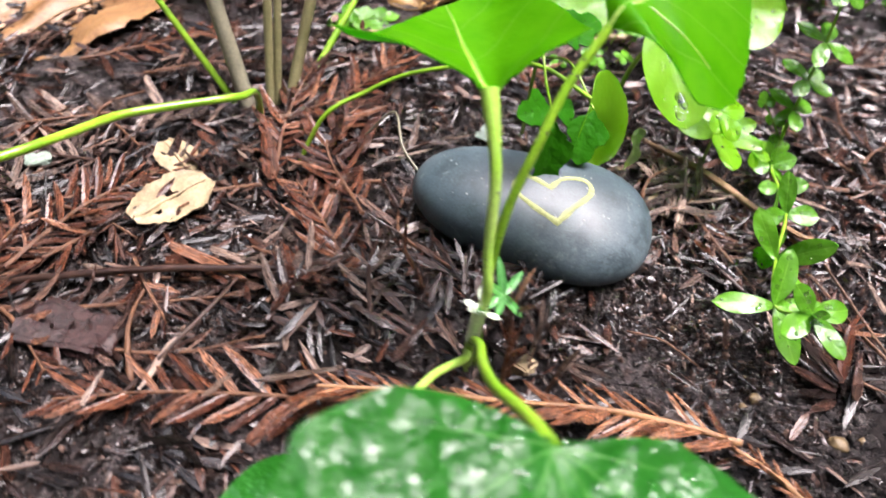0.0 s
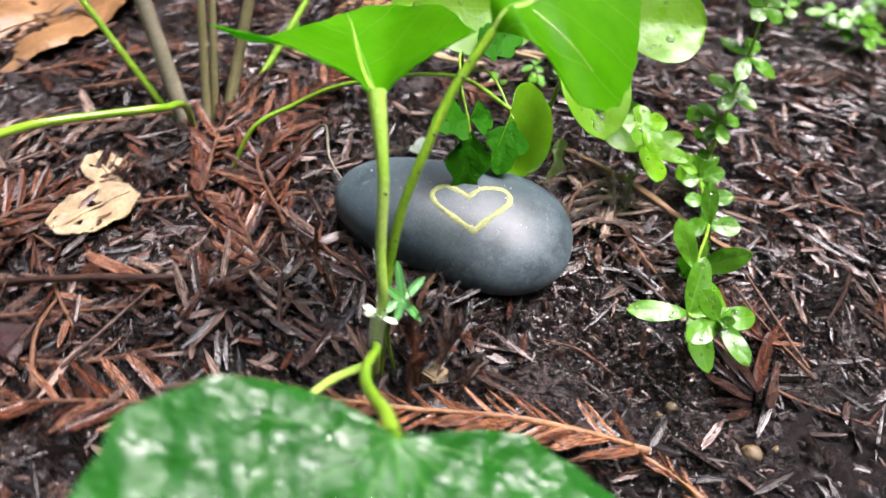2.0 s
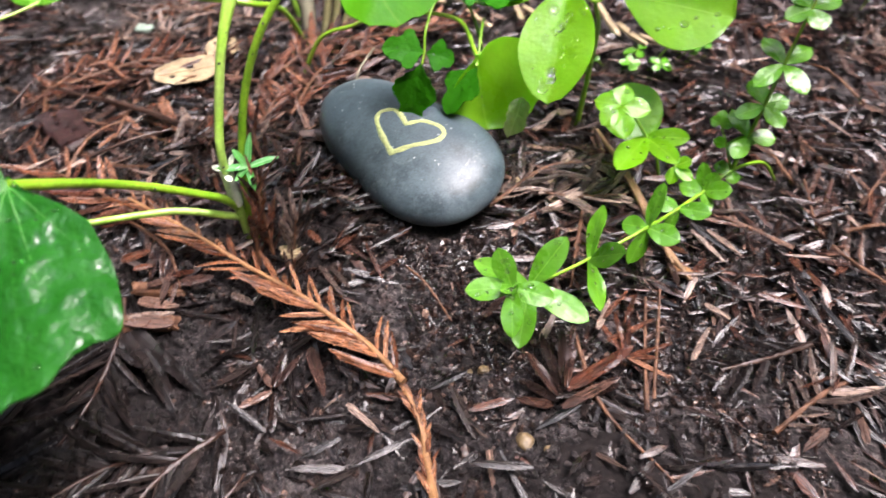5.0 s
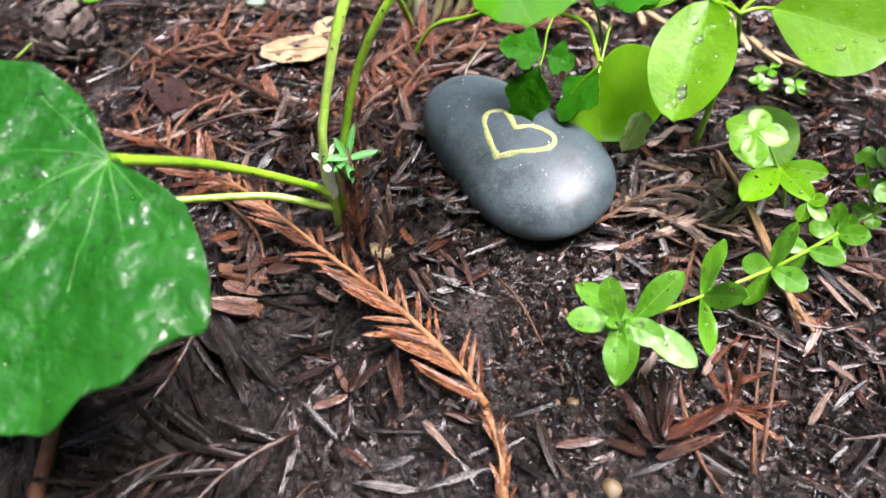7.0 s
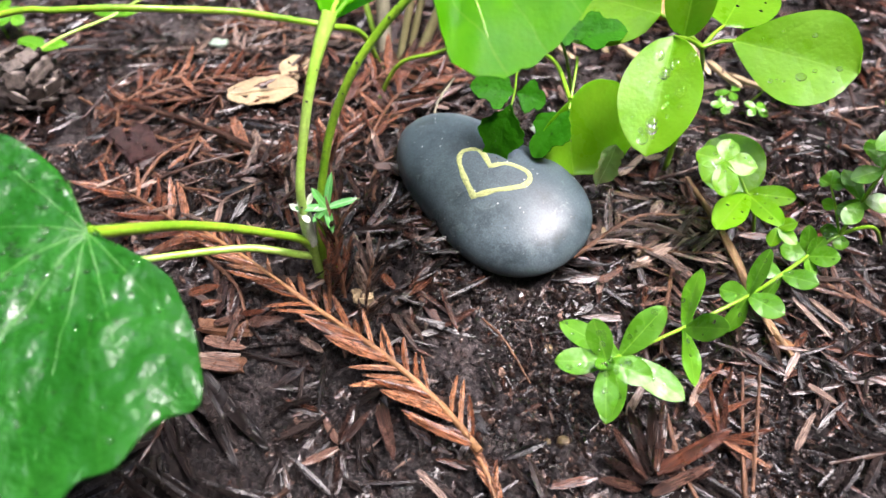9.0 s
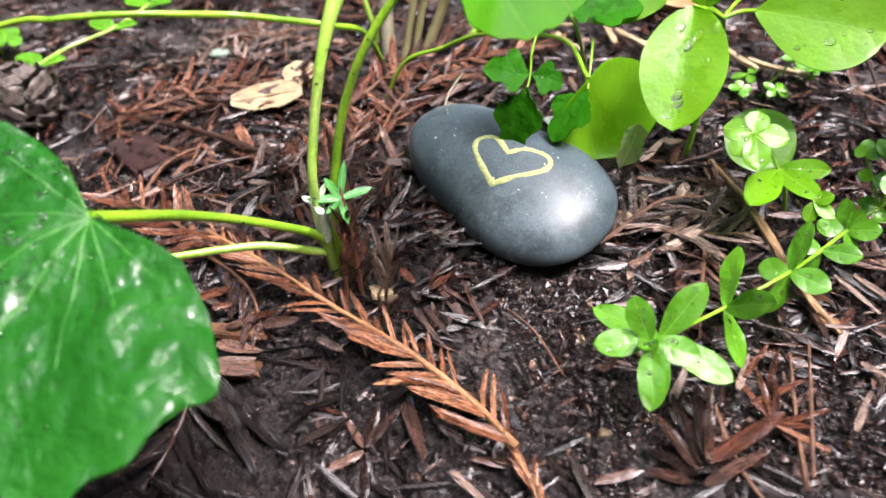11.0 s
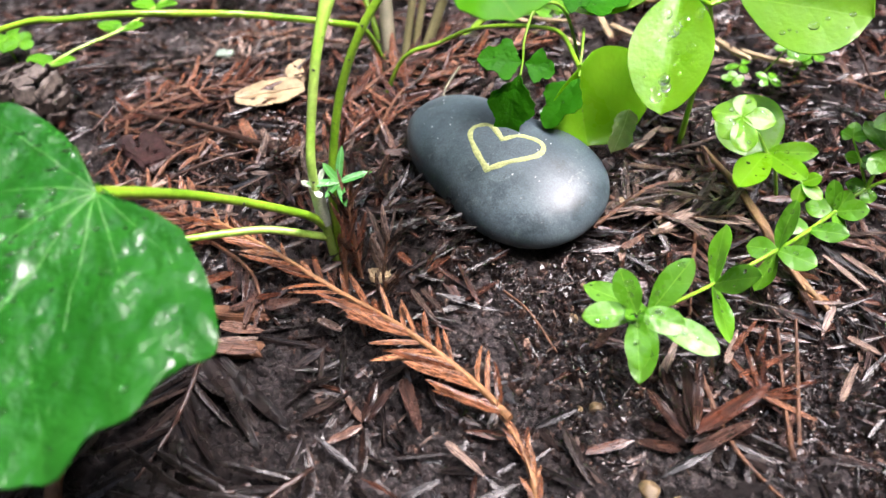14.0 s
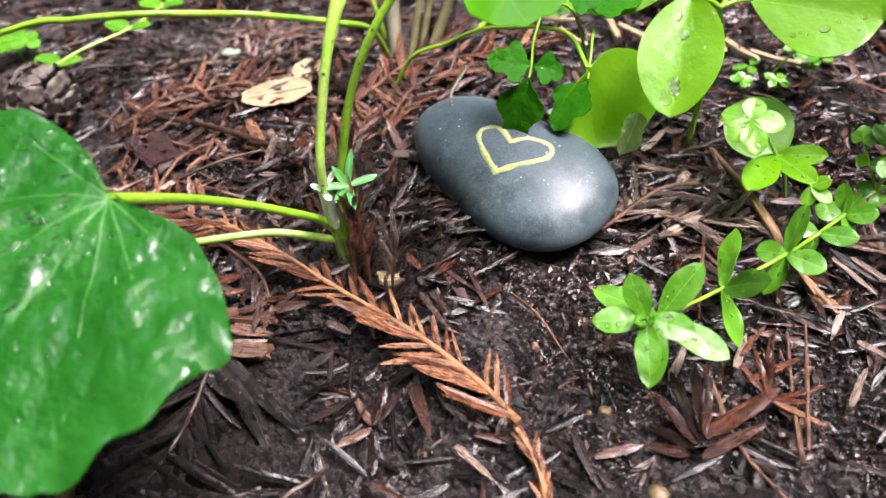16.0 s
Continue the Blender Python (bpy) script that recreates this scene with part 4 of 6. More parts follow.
    for k, (at, tip) in enumerate(((side[1], (0.1192, 0.0331, 0.0259)), (side[1], (0.1082, 0.0326, 0.0289)), (side[2], (0.1132, 0.0386, 0.0349)), (side[2], (0.1047, 0.0386, 0.0349)), (side[2], (0.1082, 0.0426, 0.0374)), (side[1], (0.1242, 0.0361, 0.0314)))):
        shoot_leaf(root, at, tip, 0.0048, face, 440 + k)
    # a second shoot that climbs away from the stone
    q = [n5, Vector((0.1202, 0.0331, 0.0334)), Vector((0.1222, 0.0356, 0.0474)), Vector((0.1242, 0.0386, 0.0644)), Vector((0.1272, 0.0446, 0.0844)), Vector((0.1312, 0.0526, 0.1064))]
    part("stem", tube_bm(q, [0.0008, 0.0007, 0.0005], 7), M_STEM, root)
    for k, at in enumerate(q[1:]):
        whorl(root, at, (0.05, -0.35, 0.9), 4 if k else 3, 0.0125, 0.0075, 20 + k, 0.05)
    # the rounder shoot beside it
    r = [Vector((0.090, 0.040, lie(0.090, 0.040) - 0.002)), Vector((0.086, 0.034, 0.016)), Vector((0.0815, 0.0266, 0.0272))]
    part("stem", tube_bm(r, [0.0008, 0.0007], 7), M_STEM, root)
    part("leaf", blade(0.0260, 0.0255, lambda v: math.sin(math.pi * min(1, 0.03 + 0.95 * v)) ** 0.5, 0.1, 0.05, 0.02, 0, 0, 24, 13, 0.0003, 0, 31), M_OVAL, root, "rounded lime blade", aim(r[2], (0.0637, 0.0407, 0.0400), (0.1, -0.6, 0.8)))
    top = Vector((0.0704, 0.0134, 0.0481))
    part("stem", tube_bm([r[2], (0.0760, 0.0203, 0.0395), top], [0.0006, 0.0005], 6), M_STEM, root)
    for k, (tip, wide) in enumerate((((0.0603, 0.0126, 0.0488), 0.0085), ((0.0700, 0.0208, 0.0530), 0.0080), ((0.0819, 0.0152, 0.0478), 0.0085), ((0.0752, 0.0025, 0.0412), 0.0090), ((0.0661, 0.0048, 0.0436), 0.0085))):
        shoot_leaf(root, top, tip, wide, (0.1, -0.5, 0.85), 460 + k, M_OVAL, "", 2)
    for k, (tip, wide) in enumerate((((0.0763, -0.0018, 0.0315), 0.0115), ((0.0981, 0.0248, 0.0330), 0.0085), ((0.0965, 0.0123, 0.0295), 0.0085))):
        shoot_leaf(root, r[2], tip, wide, (0.05, -0.5, 0.85), 470 + k, M_OVAL, "", 4)
    t = Vector((0.0962, 0.0171, 0.0230))
    part("stem", tube_bm([r[2], r[2].lerp(t, 0.5) + Vector((0, 0, 0.001)), t], [0.0006, 0.0005], 6), M_STEM, root)
    for k, tip in enumerate(((0.1015, 0.0183, 0.0270), (0.1040, 0.0133, 0.0210), (0.0961, 0.0113, 0.0180))):
        shoot_leaf(root, t, tip, 0.0052, (0.05, -0.5, 0.85), 480 + k, M_OVAL)


build_trailing_plant()


# ---------------------------------------------------------------- seedling beside the stems
def build_seedling():
    x, y = -0.0428, -0.0760
    root = thing("seedling", (x, y, lie(x, y)), "tiny blue-green seedling with narrow leaves", "plant")
    hub = Vector((-0.0416, -0.0780, 0.0506))
    part("stem", tube_bm([(x, y, lie(x, y) - 0.002), (-0.0455, -0.0735, 0.032), hub], [0.0006, 0.0005], 7), M_STEM, root)
    for k, tip in enumerate(((-0.0428, -0.0725, 0.0612), (-0.0336, -0.0703, 0.0526), (-0.0503, -0.0845, 0.0522), (-0.0472, -0.0777, 0.0567), (-0.0443, -0.0835, 0.0477), (-0.0363, -0.0835, 0.0462))):
        n = (Vector(tip) - hub).length
        part("leaf", blade(n, 0.0026, lambda u: min(1, 0.45 + 2.2 * u) * max(0, 1 - u ** 6), 0.2, 0.1, 0.01, 0, 0, 12, 7, 0.0003, 0, 40 + k), M_TEAL, root, "", aim(hub, tip, (0, -0.6, 0.8)))


build_seedling()


# ---------------------------------------------------------------- stalks behind
def build_tuft():
    x, y = -0.1250, 0.0880
    root = thing("stalk_tuft", (x, y, lie(x, y)), "tuft of thin upright olive stalks rooted in the litter", "plant")
    for foot, head, r, mat in (((-0.1304, 0.0950), (-0.1467, 0.125, 0.0658), 0.0036, M_GREY_STEM), ((-0.1206, 0.0939), (-0.1171, 0.1239, 0.0669), 0.0019, M_OLD_STEM), ((-0.1174, 0.0982), (-0.1120, 0.1282, 0.0652), 0.0018, M_OLD_STEM),
                               ((-0.1120, 0.0984), (-0.0920, 0.1284, 0.0656), 0.0025, M_OLD_STEM), ((-0.1360, 0.0990), (-0.1809, 0.1343, 0.0610), 0.0015, M_STEM), ((-0.1020, 0.1200), (-0.0579, 0.1798, 0.0449), 0.0016, M_STEM)):
        b = Vector((foot[0], foot[1], lie(*foot) - 0.004))
        t = b + (Vector(head) - b) * 2.3
        part("stalk", tube_bm([b, b.lerp(t, 0.5) + Vector((0.001, -0.002, 0)), t], [r * 1.2, r, r * 0.75], 8, 0.1), mat, root)
    part("stalk", tube_bm([(x, y - 0.004, lie(x, y) - 0.004), (-0.1225, 0.0640, 0.0300), (-0.1270, 0.0430, 0.0430), (-0.1487, 0.0321, 0.0472), (-0.1675, 0.0219, 0.0507), (-0.1797, 0.0028, 0.0572), (-0.1892, -0.0112, 0.0617), (-0.2034, -0.0238, 0.0640), (-0.2189, -0.0354, 0.0646), (-0.2369, -0.0456, 0.0639), (-0.2900, -0.0800, 0.0500)], [0.0015, 0.0017, 0.0016, 0.0014], 8), M_STEM, root, "arching green stalk")


build_tuft()


def little_plant(x, y, size, count, seed, label, high=0.02, leaf=0.011):
    rnd = random.Random(seed)
    root = thing("ground_sprout", (x, y, lie(x, y)), label, "plant", "small sprouts among the litter")
    for k in range(count):
        b = Vector((x + rnd.uniform(-1, 1) * size, y + rnd.uniform(-1, 1) * size, 0))
        b.z = lie(b.x, b.y) - 0.002
        t = b + Vector((rnd.uniform(-0.01, 0.01), rnd.uniform(-0.01, 0.01), high * rnd.uniform(0.5, 1.1)))
        part("stem", tube_bm([b, b.lerp(t, 0.5), t], [0.0006, 0.0004], 5, 0, 3), M_STEM, root)
        whorl(root, t, (rnd.uniform(-0.3, 0.3), -0.3, 1), rnd.choice((3, 4, 4)), leaf, leaf * 0.72, seed * 50 + k * 5, 0.1)


for x, y, s, c, seed, high in ((-0.075, 0.172, 0.012, 4, 61, 0.012), (0.053, 0.132, 0.012, 4, 62, 0.012), (0.078, 0.150, 0.014, 5, 63, 0.018), (0.36, 0.18, 0.03, 6, 64, 0.035), (0.27, 0.035, 0.012, 3, 65, 0.02),
                               (-0.345, 0.012, 0.010, 3, 66, 0.02), (0.24, 0.22, 0.03, 6, 67, 0.03), (0.15, 0.27, 0.035, 6, 68, 0.035), (0.42, 0.10, 0.02, 4, 69, 0.03), (-0.17, 0.30, 0.03, 3, 70, 0.03), (0.30, 0.30, 0.03, 4, 71, 0.03)):
    little_plant(x, y, s, c, seed, "small bright green sprout growing in the litter", high, 0.0062 if seed in (62, 63) else 0.011)


def broad_sprout(x, y, high, size, seed):
    rnd = random.Random(seed)
    root = thing("broad_sprout", (x, y, lie(x, y)), "low green plant with broad leaves behind the stone", "plant", "broad sprouts at the back")
    top = Vector((x, y, high))
    part("stem", tube_bm([(x, y, lie(x, y) - 0.003), (x + 0.003, y, high * 0.6), top], [0.0011, 0.0008], 6, 0, 4), M_STEM, root)
    for k in range(4):
        a = 1.57 * k + rnd.uniform(-0.4, 0.4)
        n = size * rnd.uniform(0.7, 1.1)
        tip = top + Vector((math.cos(a) * n, math.sin(a) * n, n * rnd.uniform(-0.35, 0.15)))
        part("leaf", blade(n, n * 0.62, oval, 0.1, 0.08, 0.02, 0, 0, 16, 9, 0.0003, 0, seed + k), M_TOPLEAF, root, "", aim(top, tip))


for k, (x, y, high, size) in enumerate(((0.335, 0.147, 0.030, 0.034), (0.40, 0.31, 0.035, 0.036), (0.467, 0.325, 0.035, 0.034), (0.302, 0.262, 0.025, 0.026))):
    broad_sprout(x, y, high, size, 810 + k)
for k, (x, y) in enumerate(((0.294, 0.219), (0.281, 0.162), (0.246, 0.186), (0.340, 0.193))):
    little_plant(x, y, 0.012, 4, 830 + k, "small bright green sprout growing in the litter", 0.022)


# ---------------------------------------------------------------- dead leaves, cone, chips
def dead_leaf(x, y, long, wide, turn, material, label, seed, holes=0, lift=0.004, tilt=(0, 0), curl=1.0):
    rnd = random.Random(seed)
    n = 40
    grid = []
    for i in range(n):
        u = i / (n - 1)
        row = []
        for j in range(25):
            v = 2 * j / 24 - 1
            w = wide / 2 * max(0.05, math.sin(math.pi * (0.04 + 0.92 * u)) ** 0.55) * (1 + 0.24 * noise.noise((u * 5, v * 2 + seed, seed)) + 0.10 * noise.noise((u * 21, v * 5, seed)))
            row.append(Vector((v * w, (u - 0.5) * long, curl * (0.010 * long / 0.1 * noise.noise((u * 3, v * 2, seed + 5)) + 0.12 * abs(v) ** 2 * wide * 0.5))))
        grid.append(row)
    bm = sheet(grid, 0.0004)
    for _ in range(holes):
        hx, hy, r = rnd.uniform(-0.25, 0.25) * wide, rnd.uniform(-0.3, 0.3) * long, rnd.uniform(0.03, 0.085) * wide
        gone = [f for f in bm.faces if math.hypot(f.calc_center_median().x - hx, (f.calc_center_median().y - hy) * 0.7) < r]
        bmesh.ops.delete(bm, geom=gone, context="FACES")
    ob = new("dead_leaf", mesh_of("dead_leaf", bm, material))
    ob.matrix_basis = pose(x, y, lie(x, y) + lift, tilt[0], tilt[1], turn)
    tagged(ob, label, "dead leaf", "fallen leaves")
    pts = [g[12] + Vector((0, 0, 0.0004)) for g in grid[1:-1:3]]
    part("midrib", tube(bmesh.new(), pts, [0.0009, 0.0007, 0.0003], 6), material, ob, "", ob.matrix_basis)


dead_leaf(-0.226, 0.208, 0.135, 0.090, -42, M_DRYLEAF, "large tan dead leaf lying on wet litter", 3, 0, 0.008, (6, 4))
dead_leaf(-0.012, 0.216, 0.082, 0.044, -79, M_OCHRE, "curled ochre dead leaf on the litter", 6, 0, 0.007, (8, 0))
dead_leaf(-0.1575, 0.0195, 0.036, 0.027, -50, M_CREAM, "cream bleached leaf scrap with rotted holes", 11, 4, 0.007, (0, 0), 0.45)
dead_leaf(-0.1595, 0.050, 0.026, 0.018, 30, M_CREAM, "small cream bleached leaf scrap", 12, 1, 0.006, (0, 3), 0.4)


def build_cone():
    x, y = -0.270, -0.036
    root = thing("conifer_cone", (x, y, lie(x, y)), "weathered grey-brown conifer cone lying on the soil", "cone")
    c = Vector((x, y, lie(x, y) + 0.0165))
    core = bmesh.new()
    bmesh.ops.create_icosphere(core, subdivisions=3, radius=0.0095)
    part("core", core, M_SPECK, root, "", Matrix.Translation(c))
    sc = bmesh.new()
    bmesh.ops.create_cube(sc, size=1)
    bmesh.ops.subdivide_edges(sc, edges=sc.edges, cuts=4, use_grid_fill=True)
    for v in sc.verts:
        x_, y_, z_ = v.co
        k = 1 + 0.55 * noise.noise(v.co * 3.1)
        v.co = (x_ * 0.0105 * (1 - 0.5 * y_ * y_) * k, y_ * 0.0068 * (1 - 0.45 * x_ * x_) * k, (z_ * 0.5 + 0.5) * 0.0055 * (1 - 0.35 * (x_ * x_ + y_ * y_)) - (0.0018 * max(0, z_) * math.exp(-(y_ * 9) ** 2)))
    data = mesh_of("scale", sc, M_CONE)
    k = 0
    for lat in (-32, 0, 32, 62):
        m = {-32: 8, 0: 10, 32: 8, 62: 5}[lat]
        for i in range(m):
            a = 2 * math.pi * (i + 0.5 * (k % 2)) / m
            d = Vector((math.cos(a) * math.cos(radians(lat)), math.sin(a) * math.cos(radians(lat)), math.sin(radians(lat))))
            part("scale", data, None, root, "", Matrix.Translation(c + d * 0.0135) @ (d.to_track_quat("Z", "Y").to_matrix().to_4x4()) @ pose(0, 0, 0, 16 + 16 * math.sin(i * 2.1 + lat), 18 * math.sin(i * 3.7 + lat), 30 * math.sin(i * 5.3 + lat)) @ Matrix.Diagonal((1.10 + 0.25 * math.sin(i * 4.1 + lat), 0.9 + 0.25 * math.sin(i * 2.9), 1.0 + 0.3 * math.sin(i * 6.1), 1)))
        k += 1


build_cone()


def build_vine():
    q = [Vector((-0.300, -0.060, 0.004)), Vector((-0.270, -0.020, 0.026)), Vector((-0.258, 0.020, 0.030)), Vector((-0.262, 0.050, 0.030)), Vector((-0.272, 0.085, 0.030)), Vector((-0.278, 0.130, 0.028)), Vector((-0.285, 0.175, 0.012))]
    q[0].z, q[-1].z = lie(*q[0].xy) - 0.001, lie(*q[-1].xy) - 0.001
    root = thing("trailing_vine", q[0], "thin green vine with small round leaves over bare soil", "plant")
    part("stem", tube_bm(q, [0.0008, 0.0009, 0.0007], 7), M_STEM_PALE, root)
    for k, at in enumerate(q[1:-1]):
        for side in (-1, 1):
            d = Vector((side * 0.9, 0.25 * side + 0.2, 0.25))
            part("leaf", blade(0.015, 0.012, oval, 0.15, 0.1, 0.02, 0, 0, 12, 7, 0.0003, 0, 300 + k), M_BED, root, "", aim(at, at + d * 0.015))


build_vine()


def chip(name, x, y, size, turn, material, label, category, seed, lift=0.0):
    rnd = random.Random(seed)
    bm = bmesh.new()
    bmesh.ops.create_cube(bm, size=1)
    bmesh.ops.bevel(bm, geom=list(bm.edges), offset=0.12, segments=2, affect="EDGES")
    bmesh.ops.subdivide_edges(bm, edges=bm.edges, cuts=2, use_grid_fill=True)
    for v in bm.verts:
        q = v.co * 2.2 + Vector((seed * 3.1, 0, 0))
        k = 1 + 0.35 * noise.noise(q)
        v.co = (v.co.x * size[0] * k, v.co.y * size[1] * k, v.co.z * size[2] * k + 0.15 * size[0] * v.co.x ** 2)
    ob = new(name, mesh_of(name, bm, material))
    ob.matrix_world = pose(x, y, lie(x, y) + size[2] * 0.35 + lift, rnd.uniform(-10, 10), rnd.uniform(-8, 8), turn)
    tagged(ob, label, category)


def pebble(x, y, r, seed, material, label):
    bm = bmesh.new()
    bmesh.ops.create_icosphere(bm, subdivisions=3, radius=1)
    for v in bm.verts:
        k = 1 + 0.25 * noise.noise(v.co * 1.3 + Vector((seed * 2.3, 0, 0)))
        v.co = (v.co.x * r * 0.6 * k, v.co.y * r * 0.5 * k, v.co.z * r * 0.42 * k)
    ob = new("pebble", mesh_of("pebble", bm, material))
    ob.matrix_world = pose(x, y, lie(x, y) + r * 0.12, 0, 0, seed * 47)
    tagged(ob, label, "pebble", "pebbles in the soil")


chip("bark_chip", -0.066, -0.114, (0.018, 0.0055, 0.0025), 24, M_TWIG, "flat brown wood chip on dark soil", "wood chip", 1, 0.003)
chip("bark_chip", -0.062, -0.126, (0.019, 0.0070, 0.003), 30, M_TWIG, "flat brown wood chip on dark soil", "wood chip", 2, 0.003)
chip("bark_chip", 0.014, -0.103, (0.014, 0.007, 0.0025), 20, M_TWIG_DARK, "dark rotten bark chip", "wood chip", 3, 0.004)
chip("bark_chip", 0.109, -0.022, (0.0095, 0.004, 0.003), -15, M_BARK, "pale ochre bark fragment", "wood chip", 4, 0.003)
chip("bark_chip", 0.060, 0.004, (0.024, 0.004, 0.002), 42, M_CREAM, "bleached split wood sliver", "wood chip", 5, 0.006)
chip("bark_chip", 0.042, 0.000, (0.020, 0.0035, 0.002), 30, M_CREAM, "bleached split wood sliver", "wood chip", 6, 0.006)
chip("bark_chip", -0.030, -0.0800, (0.007, 0.006, 0.005), 38, M_CREAM, "pale crumb of wood", "wood chip", 8, 0.004)
chip("bark_piece", -0.185, -0.042, (0.036, 0.019, 0.004), -20, M_SLAB, "dark reddish wet bark slab on the soil", "bark", 11, 0.003)
chip("lichen_flake", -0.2185, 0.054, (0.010, 0.008, 0.002), 10, M_MOULD, "mint green lichen flake", "lichen", 9, 0.005)
chip("lichen_flake", -0.016, 0.0608, (0.012, 0.008, 0.002), 50, M_MOULD, "mint green lichen flake", "lichen", 10, 0.006)
for k in range(9):
    chip("wood_sliver", -0.075 + 0.018 * k, 0.150 + 0.012 * math.sin(k * 2.3), (0.030, 0.0035, 0.002), -35 + 25 * math.sin(k * 1.7), M_CREAM, "bleached splinter of wood on the litter", "wood chip", 30 + k, 0.006)
for k, (x, y, r) in enumerate(((0.055, -0.092, 0.0045), (0.050, -0.094, 0.003), (0.077, -0.112, 0.006), (0.086, -0.113, 0.004), (0.060, -0.086, 0.0025), (0.036, -0.060, 0.004), (0.100, -0.055, 0.003), (-0.010, -0.118, 0.003))):
    pebble(x, y, r, k + 1, M_PEBBLE, "small ochre pebble half sunk in soil")


# ---------------------------------------------------------------- conifer sprays
def needle_mesh(name, length, width, material, seed, bend=0.12):
    """A flat pointed conifer leaf along +y, keeled and slightly bent."""
    sweep = random.Random(seed + 5).uniform(-0.16, 0.16)
    bm = bmesh.new()
    rings = []
    for u, w in ((0.0, 0.35), (0.12, 0.8), (0.45, 1.0), (0.78, 0.8), (0.94, 0.35)):
        z = bend * length * u * u
        h = width / 2 * w
        c = sweep * length * u * u
        rings.append([bm.verts.new(p) for p in ((c - h, u * length, z), (c, u * length, z + h * 0.5), (c + h, u * length, z), (c, u * length, z - h * 0.25))])
    tip = bm.verts.new((sweep * length, length, bend * length))
    for a, b in zip(rings, rings[1:]):
        for s in range(4):
            bm.faces.new((a[s], a[(s + 1) % 4], b[(s + 1) % 4], b[s]))
    for s in range(4):
        bm.faces.new((rings[-1][s], rings[-1][(s + 1) % 4], tip))
    bm.faces.new(rings[0][::-1])
    bmesh.ops.recalc_face_normals(bm, faces=bm.faces)
    return mesh_of(name, bm, material, False)


NEEDLES = {m.name: [needle_mesh("needle", 1.0, w, m, k, b) for k, (w, b) in enumerate(((0.098, 0.12), (0.085, -0.10), (0.110, 0.24), (0.092, 0.05), (0.120, -0.18)))] for m in (M_RUST, M_BROWN, M_GREY, M_DARK, M_TANNEEDLE)}


def spray(points, material, label, length=0.017, gap=0.0026, angle=52, seed=0, lift=0.006, roll=0.0, rise=0.15, twig=None, ends=0.35, skip=0.10, taper=0.15, fat=1.35, sides=(1.0, 1.0), thick=1.0):
    """A fallen spray: a twig from its base to its tip with two ranks of needles."""
    rnd = random.Random(seed)
    pts = [Vector((p[0], p[1], lie(p[0], p[1]) + lift + (p[2] if len(p) > 2 else 0))) for p in points]
    path = smooth_path(pts, 10)
    root = thing("conifer_spray", pts[0], label, "conifer spray", "fallen sprays on the forest floor")
    part("twig", tube(bmesh.new(), path, [0.0010 * thick, 0.0008 * thick, 0.0005 * thick], 6, 0.3), twig or M_TWIG, root)
    total = sum((b - a).length for a, b in zip(path, path[1:]))
    s, side, run, k = gap, 1, 0.0, 0
    for a, b in zip(path, path[1:]):
        d = (b - a).normalized()
        flat = d.cross(Vector((math.sin(roll) * 0.8, 0, 1))).normalized()
        up = flat.cross(d)
        while s <= run + (b - a).length:
            u = s / total
            q = a + d * (s - run)
            s += gap * rnd.uniform(0.8, 1.2)
            side = -side
            if rnd.random() < skip:
                continue
            n = length * rnd.uniform(0.8, 1.15) * min(1, ends + 2.2 * u, ends + 2.6 * (1 - u) + 0.15) * (1.06 - taper * u) * sides[0 if side > 0 else 1]
            ang = radians(angle * rnd.uniform(0.86, 1.14)) * (1 - 0.35 * u)
            way = d * math.cos(ang) + flat * (side * math.sin(ang)) + up * rnd.uniform(-0.16, 0.24) * (1 + rise)
            m = aim(q, q + way, up + flat * rnd.uniform(-0.6, 0.6))
            part("needle", NEEDLES[material.name][rnd.randrange(5)], None, root, "", m @ Matrix.Diagonal((n * fat * rnd.uniform(0.85, 1.15), n, n * fat, 1)))
        run += (b - a).length


